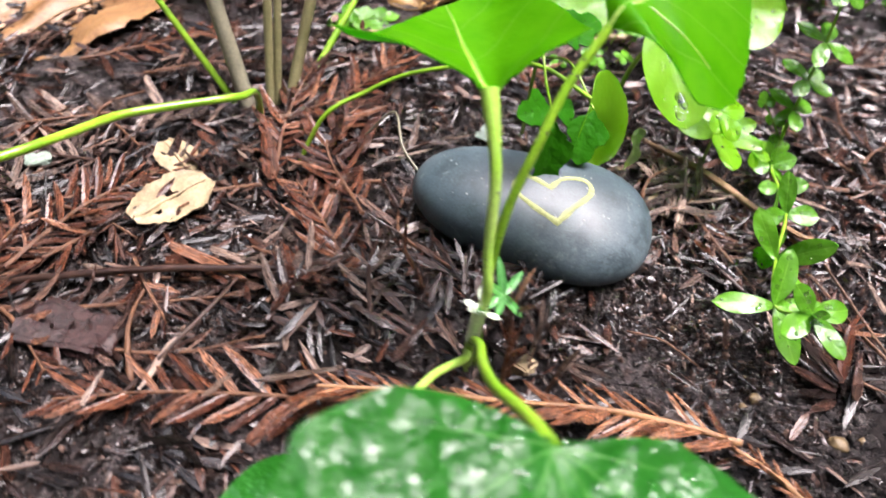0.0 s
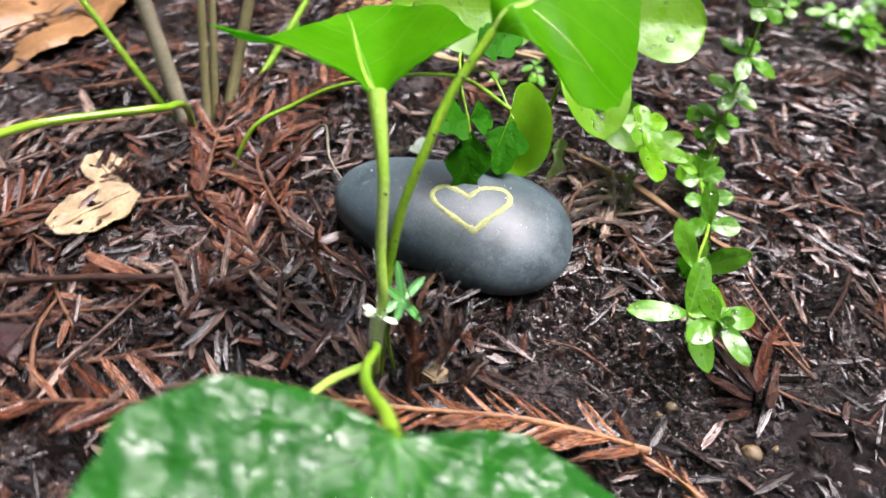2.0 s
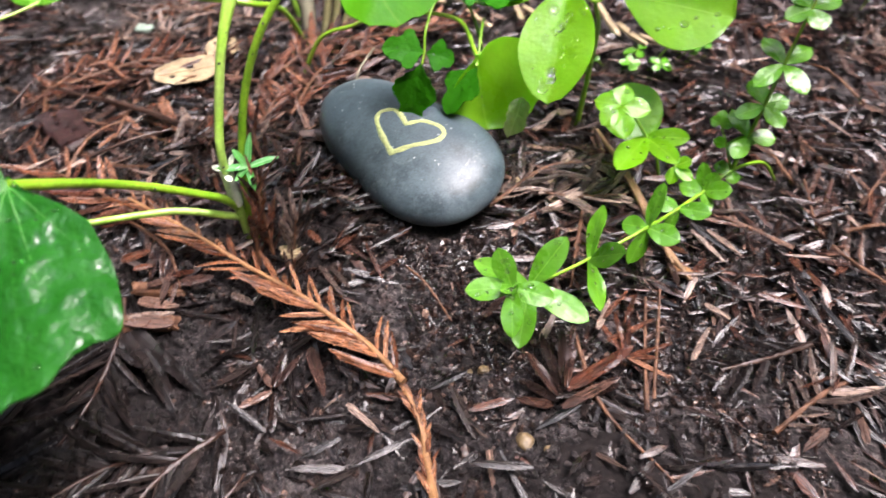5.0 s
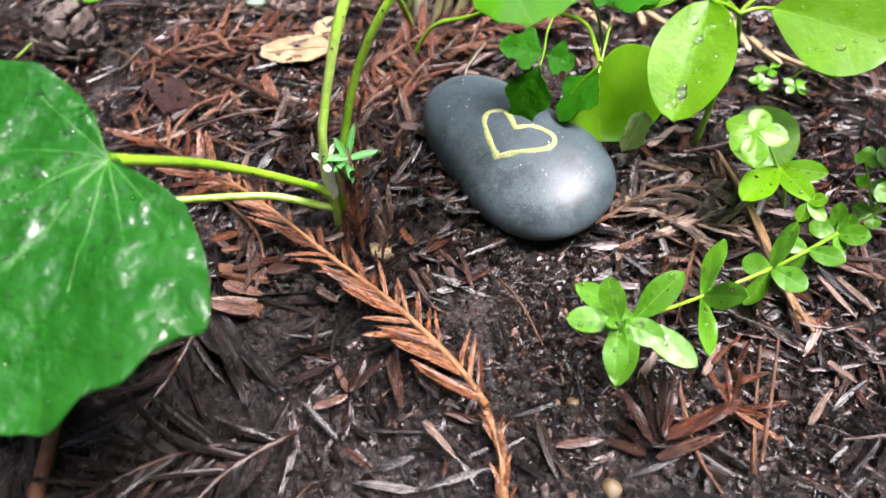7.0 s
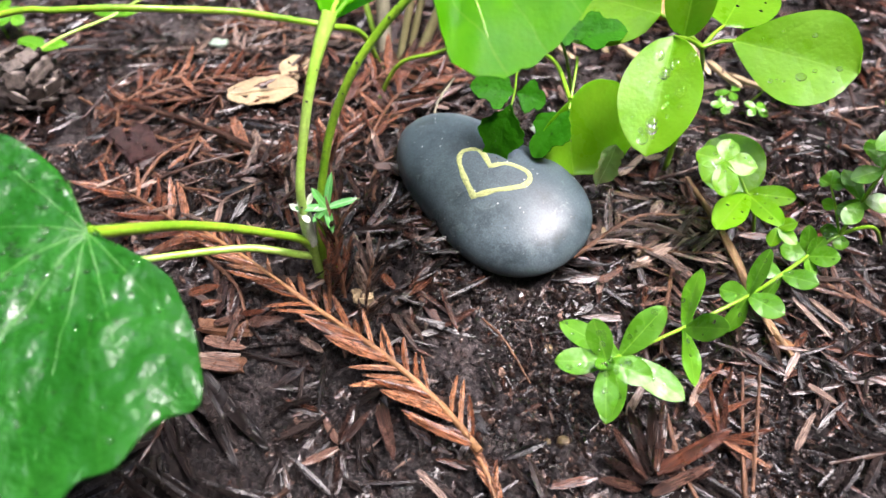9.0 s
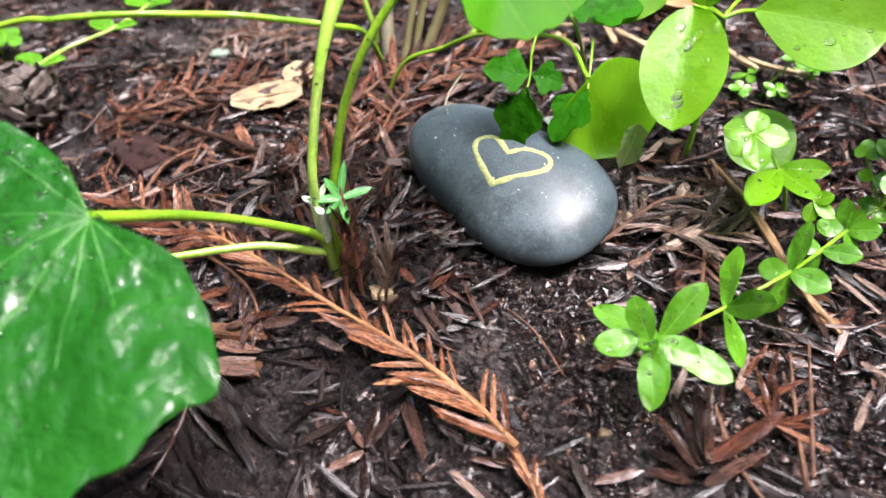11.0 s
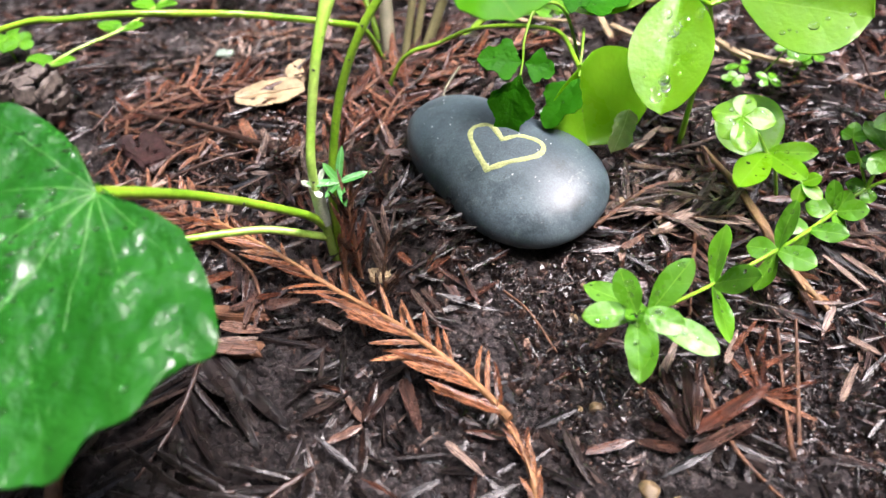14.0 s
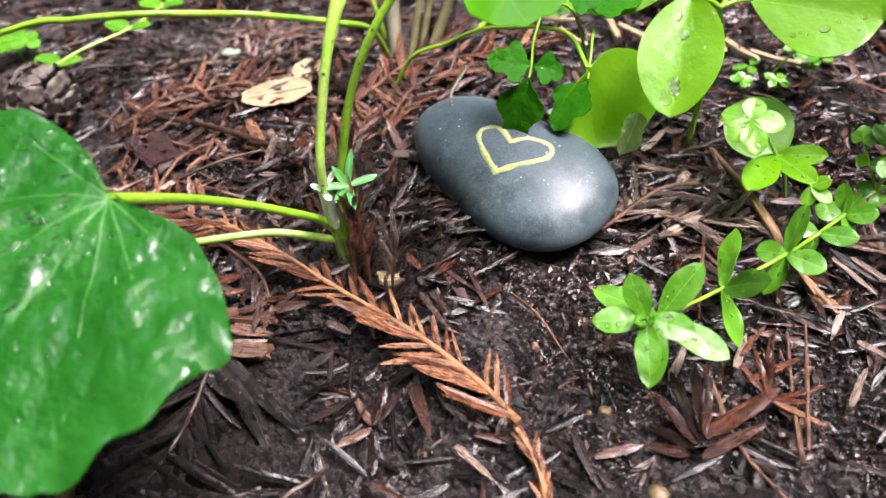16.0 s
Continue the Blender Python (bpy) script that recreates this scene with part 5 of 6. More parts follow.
rusty, brown, grey, dark = ("rust-brown dead conifer spray with flat needles", "dull brown dead conifer spray on the litter", "grey weathered conifer spray on the litter", "blackened rotting conifer spray on wet soil")
for n_, (pts, mat, label, length, lift) in enumerate((
        ([(0.035, -0.114), (0.015, -0.105), (-0.011, -0.099), (-0.038, -0.095), (-0.067, -0.092), (-0.099, -0.087)], M_TANNEEDLE, rusty, 0.022, 0.011),
        ([(-0.073, -0.092), (-0.112, -0.083), (-0.152, -0.074), (-0.186, -0.070)], M_RUST, rusty, 0.021, 0.007),
        ([(-0.088, -0.045), (-0.093, -0.009), (-0.107, 0.032)], M_RUST, rusty, 0.020, 0.008),
        ([(-0.216, -0.010), (-0.193, 0.019), (-0.172, 0.037), (-0.148, 0.052)], M_RUST, rusty, 0.020, 0.009),
        ([(0.111, -0.090), (0.106, -0.070), (0.100, -0.043)], M_BROWN, brown, 0.010, 0.008),
        ([(-0.223, -0.033), (-0.218, 0.012), (-0.184, 0.044)], M_RUST, rusty, 0.018, 0.006),
        ([(-0.253, -0.021), (-0.189, -0.031), (-0.121, -0.035)], M_BROWN, brown, 0.016, 0.005),
        ([(-0.204, -0.043), (-0.154, -0.055), (-0.117, -0.058)], M_BROWN, brown, 0.015, 0.005),
        ([(-0.117, 0.035), (-0.111, 0.079), (-0.097, 0.121)], M_RUST, rusty, 0.021, 0.010),
        ([(-0.080, -0.001), (-0.093, 0.053), (-0.073, 0.086)], M_RUST, rusty, 0.022, 0.010),
        ([(0.030, -0.023), (0.046, 0.010), (0.072, 0.031)], M_GREY, grey, 0.022, 0.010),
        ([(0.029, -0.004), (0.054, -0.003), (0.080, 0.012)], M_GREY, grey, 0.021, 0.010),
        ([(-0.097, -0.092), (-0.073, -0.099), (-0.058, -0.111)], M_BROWN, brown, 0.017, 0.008),
        ([(-0.157, -0.021), (-0.130, -0.026), (-0.090, -0.038)], M_BROWN, brown, 0.018, 0.006),
        ([(-0.117, -0.044), (-0.108, -0.034), (-0.103, -0.020)], M_RUST, rusty, 0.016, 0.008),
        ([(-0.127, 0.072), (-0.083, 0.093), (-0.044, 0.138)], M_RUST, rusty, 0.021, 0.010),
        ([(-0.124, -0.010), (-0.106, -0.026), (-0.094, -0.043)], M_BROWN, brown, 0.018, 0.009),
        ([(0.080, -0.068), (0.097, -0.092), (0.124, -0.110)], M_DARK, dark, 0.018, 0.006),
        ([(0.317, 0.163), (0.307, 0.105), (0.295, 0.045)], M_RUST, rusty, 0.019, 0.008),
        ([(-0.220, 0.141), (-0.182, 0.159), (-0.141, 0.172)], M_RUST, rusty, 0.019, 0.008),
        ([(-0.185, 0.125), (-0.148, 0.131), (-0.113, 0.124)], M_BROWN, brown, 0.018, 0.008),
        ([(-0.050, -0.040), (-0.066, -0.012), (-0.060, 0.020)], M_BROWN, brown, 0.019, 0.007),
        ([(0.190, 0.000), (0.160, 0.020), (0.150, 0.060)], M_BROWN, brown, 0.018, 0.006),
        ([(0.150, -0.080), (0.170, -0.050), (0.200, -0.030)], M_GREY, grey, 0.018, 0.006),
        ([(0.060, 0.180), (0.100, 0.200), (0.140, 0.190)], M_RUST, rusty, 0.019, 0.006),
        ([(0.180, 0.130), (0.220, 0.110), (0.250, 0.120)], M_BROWN, brown, 0.019, 0.006),
        ([(-0.260, 0.020), (-0.230, 0.040), (-0.190, 0.070)], M_GREY, grey, 0.019, 0.006))):
    spray(pts, mat, label, length, 0.0029 if n_ else 0.0026, 50 if n_ else 37, 100 + n_, lift - 0.0020 if n_ else lift, taper=0.15 if n_ else 0.5, ends=0.35 if n_ else 0.9, fat=1.75 if n_ else 1.45, sides=(1.0, 1.0) if n_ else (0.72, 1.08), thick=1.0 if n_ else 1.25, twig=None if n_ else M_BARK)
spray([(-0.136, 0.093), (-0.165, 0.090), (-0.198, 0.087), (-0.234, 0.083)], M_GREY, "pale grey weathered comb-like spray", 0.024, 0.0042, 66, 171, 0.008, fat=2.1, sides=(1.0, 1.0), ends=0.7)
spray([(0.060, -0.146), (0.051, -0.132), (0.044, -0.122), (0.034, -0.1135)], M_TANNEEDLE, "rust-brown spray stem clad in short scale-like needles", 0.0085, 0.0013, 16, 172, 0.007, twig=M_BARK, ends=0.9, taper=0.0, fat=1.8, thick=1.5)
spray([(-0.072, -0.127), (-0.065, -0.143), (-0.060, -0.160), (-0.057, -0.184)], M_DARK, "black rotting spray with long narrow needles on mud", 0.028, 0.0015, 46, 173, 0.005, twig=M_TWIG_DARK, ends=0.8, fat=1.15, skip=0.03)
for k, pts in enumerate((((-0.098, -0.148), (-0.108, -0.170), (-0.113, -0.196)), ((-0.026, -0.162), (-0.040, -0.180), (-0.050, -0.204)), ((-0.080, -0.162), (-0.090, -0.182), (-0.094, -0.206)), ((-0.012, -0.150), (-0.020, -0.172), (-0.022, -0.196)))):
    spray(pts, M_DARK, "black rotting spray with long narrow needles on mud", 0.024, 0.0017, 44, 180 + k, 0.006, twig=M_TWIG_DARK, ends=0.8, fat=1.2, skip=0.05)
# broken sprays strewn between them
rnd = random.Random(907)
for zone, count, kinds in (((-0.25, -0.045, -0.05, 0.14), 15, ((M_BROWN, brown), (M_RUST, rusty), (M_DARK, dark), (M_GREY, grey))), ((0.045, 0.20, -0.075, 0.10), 10, ((M_BROWN, brown), (M_BROWN, brown), (M_DARK, dark))),
                           ((-0.01, 0.12, -0.20, -0.125), 4, ((M_DARK, dark),)), ((-0.10, 0.25, 0.10, 0.26), 8, ((M_BROWN, brown), (M_RUST, rusty), (M_GREY, grey)))):
    for k in range(count):
        x, y, a, n = rnd.uniform(zone[0], zone[1]), rnd.uniform(zone[2], zone[3]), rnd.uniform(0, 6.28), rnd.uniform(0.025, 0.06)
        mat, label = kinds[rnd.randrange(len(kinds))]
        dx, dy, c = math.cos(a) * n / 2, math.sin(a) * n / 2, rnd.uniform(-0.12, 0.12)
        spray([(x - dx, y - dy), (x + dy * c, y - dx * c), (x + dx, y + dy)], mat, label, rnd.uniform(0.013, 0.022), 0.0029, 48, 700 + k, 0.006, skip=0.2, fat=1.7, twig=M_TWIG_DARK if mat in (M_DARK, M_GREY) else None)
# the upright dry fans beside the stems
for k, (x, y, dx, dy, h) in enumerate(((-0.036, -0.083, -0.003, 0.004, 0.034), (-0.030, -0.080, 0.004, 0.004, 0.022), (-0.040, -0.088, 0.001, 0.004, 0.020), (-0.026, -0.090, 0.005, 0.002, 0.014), (-0.060, -0.050, -0.008, 0.008, 0.016))):
    spray([(x, y, -0.004), (x + dx * 0.5, y + dy * 0.5, h * 0.45), (x + dx, y + dy, h)], M_RUST if k % 2 == 0 else M_GREY, "upright rust-brown dry spray beside the green stems", 0.018, 0.0026, 24, 150 + k, 0.003, 0.5)


def fan(name, label, category, at, tips, material, rachis=None, first=None):
    """Broad fallen leaflets that still hang together at one end."""
    root = thing(name, (at[0], at[1], lie(*at)), label, category, "broken sprays on wet soil")
    if rachis:
        part("rachis", tube(bmesh.new(), smooth_path([Vector((x, y, lie(x, y) + z)) for x, y, z in rachis], 8), [0.0011, 0.0009, 0.0005], 7, 0.2), M_TWIG_DARK, root)
    for k, (b, t, wide) in enumerate(tips):
        p, q = Vector((b[0], b[1], lie(b[0], b[1]) + b[2])), Vector((t[0], t[1], lie(t[0], t[1]) + t[2]))
        n = (q - p).length
        bm = blade(1.0, wide / n, lambda u: min(1.0, 0.35 + 3.2 * u) * max(0.0, 1 - u ** 4) ** 0.6, 0.22, -0.03, 0.012, 0, 0, 16, 7, 0.0005 / n, 0.25 * math.sin(k * 2.3), 900 + k)
        part("leaflet", bm, first if first and k == 0 else material, root, "", aim(p, q, (0.25 * math.sin(k * 1.7), -0.25, 1)) @ Matrix.Diagonal((n, n, n, 1)))


hub = (-0.070, -0.130)
fan("blackened_frond", "black rotting frond with broad glossy leaflets on wet mud", "frond", hub,
    [((-0.069, -0.130, 0.007), (-0.026, -0.142, 0.005), 0.0050), ((-0.069, -0.131, 0.006), (-0.036, -0.146, 0.004), 0.0045), ((-0.068, -0.130, 0.005), (-0.042, -0.137, 0.004), 0.0040), ((-0.066, -0.133, 0.006), (-0.030, -0.152, 0.004), 0.0036)],
    M_DARK, [(-0.076, -0.122, 0.006), (-0.070, -0.129, 0.007), (-0.062, -0.136, 0.005)])
fan("broken_spray", "broken brown spray with broad wet leaflets and an orange torn base", "conifer spray", (0.084, -0.094),
    [((0.0845, -0.0930, 0.006), (0.1010, -0.0700, 0.009), 0.0048), ((0.0835, -0.0940, 0.006), (0.0700, -0.0765, 0.008), 0.0036), ((0.0840, -0.0930, 0.007), (0.0755, -0.0705, 0.009), 0.0036), ((0.0830, -0.0950, 0.005), (0.0680, -0.0850, 0.007), 0.0034),
     ((0.0830, -0.0960, 0.004), (0.0680, -0.0935, 0.005), 0.0034), ((0.0850, -0.0950, 0.004), (0.1000, -0.0830, 0.006), 0.0036), ((0.0845, -0.0935, 0.008), (0.0800, -0.0690, 0.010), 0.0030), ((0.0820, -0.0980, 0.003), (0.0700, -0.1010, 0.004), 0.0034)],
    M_DARKBROWN, None, M_RUST)
fan("broken_spray", "small reddish broken spray standing out of the mud", "conifer spray", (0.101, -0.072),
    [((0.1000, -0.0715, 0.006), (0.1130, -0.0620, 0.010), 0.0018), ((0.1000, -0.0715, 0.006), (0.1100, -0.0690, 0.010), 0.0018), ((0.1000, -0.0715, 0.006), (0.0965, -0.0580, 0.010), 0.0018), ((0.0995, -0.0715, 0.006), (0.0915, -0.0580, 0.009), 0.0018),
     ((0.1000, -0.0720, 0.006), (0.1150, -0.0740, 0.008), 0.0018), ((0.0995, -0.0715, 0.006), (0.0865, -0.0620, 0.008), 0.0020)], M_RUST)
fan("broken_spray", "dark broken spray half sunk in the mud", "conifer spray", (-0.008, -0.128),
    [((-0.0080, -0.1290, 0.004), (-0.0100, -0.1160, 0.007), 0.0030), ((-0.0075, -0.1290, 0.004), (-0.0040, -0.1150, 0.008), 0.0026), ((-0.0080, -0.1300, 0.003), (-0.0150, -0.1420, 0.003), 0.0030), ((-0.0070, -0.1300, 0.003), (0.0000, -0.1430, 0.003), 0.0030),
     ((-0.0085, -0.1290, 0.003), (-0.0180, -0.1240, 0.005), 0.0024)], M_BROWN)


def stick(points, radii, material, label):
    pts = [Vector((x, y, lie(x, y) + z)) for x, y, z in points]
    ob = new("fallen_twig", mesh_of("fallen_twig", tube(bmesh.new(), smooth_path(pts, 8), radii, 7, 0.35), material))
    tagged(ob, label, "twig", "fallen twigs")


stick([(0.056, 0.052, 0.008), (0.078, 0.021, 0.011), (0.098, -0.009, 0.009), (0.114, -0.027, 0.006)], [0.0012, 0.0018, 0.0010], M_TAN, "thin tan twig lying across litter")
stick([(0.074, 0.024, 0.012), (0.090, 0.001, 0.011), (0.106, -0.022, 0.007)], [0.0006, 0.0011, 0.0006], M_TAN, "split tan sliver beside a twig")
stick([(0.012, -0.066, 0.006), (0.024, -0.072, 0.008), (0.037, -0.079, 0.005)], [0.0004, 0.0005, 0.0004], M_TWIG, "short brown straw on dark soil")
stick([(0.104, -0.042, 0.012), (0.108, -0.062, 0.010), (0.112, -0.084, 0.006)], [0.0005, 0.0007, 0.0006], M_TWIG, "reddish brown bare twig")
stick([(-0.235, -0.015, 0.006), (-0.160, -0.022, 0.010), (-0.110, -0.029, 0.008)], [0.0018, 0.0015, 0.0010], M_TWIG_DARK, "dark straight twig on the litter")
stick([(-0.038, -0.232, 0.006), (-0.053, -0.212, 0.008), (-0.078, -0.184, 0.009), (-0.100, -0.158, 0.007)], [0.0026, 0.0026, 0.0022], M_TWIG, "thick reddish brown twig on wet soil")
stick([(-0.172, -0.080, 0.004), (-0.140, -0.050, 0.010), (-0.128, -0.030, 0.010)], [0.0008, 0.0006], M_TWIG_DARK, "thin grey twig on bare soil")
stick([(-0.075, 0.058, 0.010), (-0.062, 0.052, 0.024), (-0.060, 0.030, 0.018), (-0.048, 0.010, 0.008)], [0.0006, 0.0006, 0.0005], M_GREY_STEM, "thin curved straw tendril")
for k in range(26):
    rr = random.Random(500 + k)
    x, y, a, n = rr.uniform(-0.3, 0.3), rr.uniform(-0.05, 0.35), rr.uniform(0, 6.28), rr.uniform(0.03, 0.08)
    if math.hypot(x + 0.013, y + 0.009) < 0.06:
        continue
    dx, dy = math.cos(a) * n / 2, math.sin(a) * n / 2
    stick([(x - dx, y - dy, 0.004), (x, y, 0.008), (x + dx + 0.006, y + dy, 0.004)], [rr.uniform(0.0006, 0.0013), 0.0005], M_TWIG_DARK if k % 3 else M_TWIG, "thin dead twig among fallen needles")


def dead_leaflet(x0, y0, x1, y1, wide, material, label, seed):
    """One broad fibrous leaflet, fallen from its spray."""
    rnd = random.Random(seed)
    p, q = Vector((x0, y0, lie(x0, y0) + rnd.uniform(0.0070, 0.0090))), Vector((x1, y1, lie(x1, y1) + rnd.uniform(0.0070, 0.0095)))
    n = (q - p).length
    blunt = rnd.uniform(2.2, 5.0)
    bm = blade(1.0, wide / n, lambda u: min(1.0, 0.45 + 3.5 * u) * max(0.0, 1 - u ** blunt) ** 0.6, rnd.uniform(-0.15, 0.3), rnd.uniform(-0.08, 0.06), 0.014, 0, 0, 14, 7, 0.0006 / n, rnd.uniform(-0.4, 0.4), seed)
    ob = new("dead_leaflet", mesh_of("dead_leaflet", bm, material))
    ob.matrix_world = aim(p, q, (rnd.uniform(-0.3, 0.3), rnd.uniform(-0.4, 0.1), 1)) @ Matrix.Diagonal((n, n, n, 1))
    tagged(ob, label, "dead leaflet", "fallen leaflets on the litter")


for k, row in enumerate(((-0.069, -0.1215, -0.0527, -0.1183, 0.0042), (-0.0578, -0.1103, -0.0475, -0.1038, 0.0041), (-0.0689, -0.1158, -0.0602, -0.1083, 0.0033), (-0.0811, -0.0856, -0.0686, -0.0912, 0.0035),
                         (-0.0702, -0.1298, -0.0488, -0.1255, 0.006), (-0.0382, -0.0672, -0.0246, -0.0516, 0.0047), (-0.0454, -0.0588, -0.0291, -0.0451, 0.0039), (0.1072, 0.0066, 0.1292, 0.0106, 0.003),
                         (0.0853, -0.1011, 0.0997, -0.0817, 0.0036), (-0.003, -0.1121, 0.0114, -0.1265, 0.0046), (0.0482, -0.0753, 0.0529, -0.063, 0.0026))):
    dead_leaflet(*row, M_BROWN, "broad brown fallen leaflet lying on wet litter", 1000 + k)
for k, row in enumerate(((0.037, 0.0374, 0.0511, 0.0451, 0.0027), (-0.0752, -0.0788, -0.0616, -0.0645, 0.0035), (0.0439, -0.0314, 0.0488, -0.0186, 0.0029), (0.0879, -0.01, 0.0963, -0.0308, 0.0026),
                         (0.1013, -0.0107, 0.1107, -0.0357, 0.0031), (-0.1113, -0.034, -0.1014, -0.0495, 0.0043), (-0.1086, -0.0831, -0.0949, -0.0819, 0.003), (-0.1262, -0.0233, -0.1133, -0.036, 0.004),
                         (-0.1876, 0.0198, -0.1726, 0.024, 0.0046), (-0.1898, 0.0079, -0.1757, 0.0148, 0.0051))):
    dead_leaflet(*row, M_BROWN, "broad brown fallen leaflet lying on wet litter", 1050 + k)
for k, row in enumerate(((-0.0615, -0.1092, -0.0552, -0.1037, 0.0023), (-0.1554, -0.007, -0.1247, -0.0302, 0.0054), (-0.0782, -0.1119, -0.0731, -0.1068, 0.0029), (-0.0868, -0.1095, -0.0778, -0.1023, 0.0034),
                         (-0.1176, 0.0326, -0.121, 0.0692, 0.0075), (-0.1023, -0.0947, -0.0911, -0.0888, 0.0042), (-0.0277, -0.0697, -0.0206, -0.0725, 0.0028), (0.0884, -0.0607, 0.0927, -0.0435, 0.002),
                         (0.0957, -0.0647, 0.0963, -0.0446, 0.002))):
    dead_leaflet(*row, M_RUST, "broad rust-brown fallen leaflet on the litter", 1100 + k)
for k, row in enumerate(((0.0922, -0.0686, 0.1056, -0.052, 0.002), (0.057, 0.0336, 0.0638, 0.0279, 0.0026), (-0.0781, 0.0471, -0.0667, 0.0794, 0.0066), (-0.0993, 0.0595, -0.1048, 0.0857, 0.0056),
                         (-0.0874, 0.0533, -0.082, 0.0761, 0.0049), (-0.1128, -0.0287, -0.0934, -0.0461, 0.0049), (-0.1454, -0.0128, -0.132, -0.0314, 0.0052), (-0.1078, -0.0385, -0.1144, -0.0516, 0.0038),
                         (-0.1548, -0.0133, -0.1451, -0.0258, 0.0062))):
    dead_leaflet(*row, M_RUST, "broad rust-brown fallen leaflet on the litter", 1150 + k)
for k, row in enumerate(((-0.0687, -0.0917, -0.0605, -0.0798, 0.0026), (-0.0669, -0.0936, -0.0496, -0.0856, 0.0024), (-0.0395, -0.1056, -0.0291, -0.1066, 0.0029), (-0.016, -0.0815, -0.0018, -0.0887, 0.0022),
                         (-0.0126, -0.0797, -0.0005, -0.0857, 0.002), (-0.0688, -0.1284, -0.053, -0.1211, 0.0021), (0.0292, -0.0152, 0.0359, 0.0007, 0.002), (0.0368, -0.0107, 0.0448, 0.0058, 0.0021),
                         (0.0421, -0.0096, 0.0518, 0.0095, 0.0021), (0.0335, -0.0107, 0.0386, 0.0052, 0.0021), (0.0705, -0.0782, 0.0715, -0.0595, 0.003), (0.0876, -0.0659, 0.0885, -0.0506, 0.0024))):
    dead_leaflet(*row, M_GREY, "silvery grey weathered leaflet on wet litter", 1200 + k)
for k, row in enumerate(((0.0198, -0.1266, 0.0344, -0.1315, 0.0025), (0.1069, 0.0099, 0.1301, 0.0211, 0.0022), (0.0689, -0.06, 0.0841, -0.0557, 0.002), (-0.0554, -0.0951, -0.047, -0.0936, 0.0021),
                         (-0.0885, -0.1075, -0.073, -0.1103, 0.0022))):
    dead_leaflet(*row, M_GREY, "silvery grey weathered leaflet on wet litter", 1250 + k)
for k, row in enumerate(((0.0505, -0.0167, 0.0693, 0.016, 0.0035), (0.0504, -0.0164, 0.0608, -0.0061, 0.0025), (0.046, -0.0075, 0.0573, 0.0102, 0.0021), (0.0502, -0.0071, 0.0628, 0.0157, 0.0018),
                         (0.0316, 0.0207, 0.0462, 0.0239, 0.0023), (0.029, 0.0395, 0.0345, 0.0636, 0.0036), (0.0351, 0.0557, 0.0421, 0.0604, 0.004), (0.0477, 0.0224, 0.0585, 0.0203, 0.002),
                         (0.1151, 0.0015, 0.13, -0.0078, 0.0024), (0.1095, 0.0009, 0.1247, -0.0129, 0.0021))):
    dead_leaflet(*row, M_PALE, "pale bleached sliver of leaf on dark litter", 1300 + k)
for k, row in enumerate(((0.1208, -0.065, 0.1237, -0.0478, 0.0022), (0.1207, -0.0366, 0.1304, -0.04, 0.0022), (-0.1401, -0.0102, -0.1169, -0.0275, 0.0036),
                         (-0.2214, 0.0423, -0.219, 0.0301, 0.0057), (-0.1362, -0.0797, -0.127, -0.0731, 0.002), (-0.1198, -0.0775, -0.0911, -0.0797, 0.0019), (-0.1479, -0.0535, -0.1568, -0.0736, 0.0021),
                         (-0.1745, -0.0764, -0.1702, -0.0602, 0.0021), (-0.1762, -0.0169, -0.1872, -0.0122, 0.0024))):
    dead_leaflet(*row, M_PALE, "pale bleached sliver of leaf on dark litter", 1350 + k)


# ---------------------------------------------------------------- loose litter
def scatter(name, count, shape, material, label, category, seed, place):
    """Many small loose pieces in one mesh. shape: (verts, faces) of one piece, as arrays."""
    rng = np.random.default_rng(seed)
    base, faces = shape
    nv = len(base)
    verts = np.zeros((count * nv, 3))
    for k in range(count):
        m, scale = place(rng)
        p = base * scale * (1 + 0.18 * rng.standard_normal((nv, 3)) * 0.7)
        r = np.array(m.to_3x3())
        verts[k * nv:(k + 1) * nv] = p @ r.T + np.array(m.translation)
    allf = [tuple(v + k * nv for v in f) for k in range(count) for f in faces]
    me = bpy.data.meshes.new(name)
    me.from_pydata(verts.tolist(), [], allf)
    corner = np.zeros(len(me.loops), dtype=np.int32)
    me.loops.foreach_get("vertex_index", corner)
    me.uv_layers.new(name="along").data.foreach_set("uv", np.tile(base[:, :2], (count, 1))[corner].astype(np.float32).ravel())
    me.materials.append(material)
    tagged(new(name, me), label, category, "", "stuff")


def needle_shape():
    v, f = [], []
    for u, w in ((0.0, 0.4), (0.3, 1.0), (0.7, 0.9)):
        z = 0.06 * math.sin(u * 3)
        v += [(-0.5 * w, u - 0.5, z), (0, u - 0.5, z + 0.22 * w), (0.5 * w, u - 0.5, z), (0, u - 0.5, z - 0.12 * w)]
    v.append((0, 0.5, 0))
    for r in (0, 4):
        f += [(r + s, r + (s + 1) % 4, r + 4 + (s + 1) % 4, r + 4 + s) for s in range(4)]
    f += [(8 + s, 8 + (s + 1) % 4, 12) for s in range(4)] + [(3, 2, 1, 0)]
    return np.array(v), f


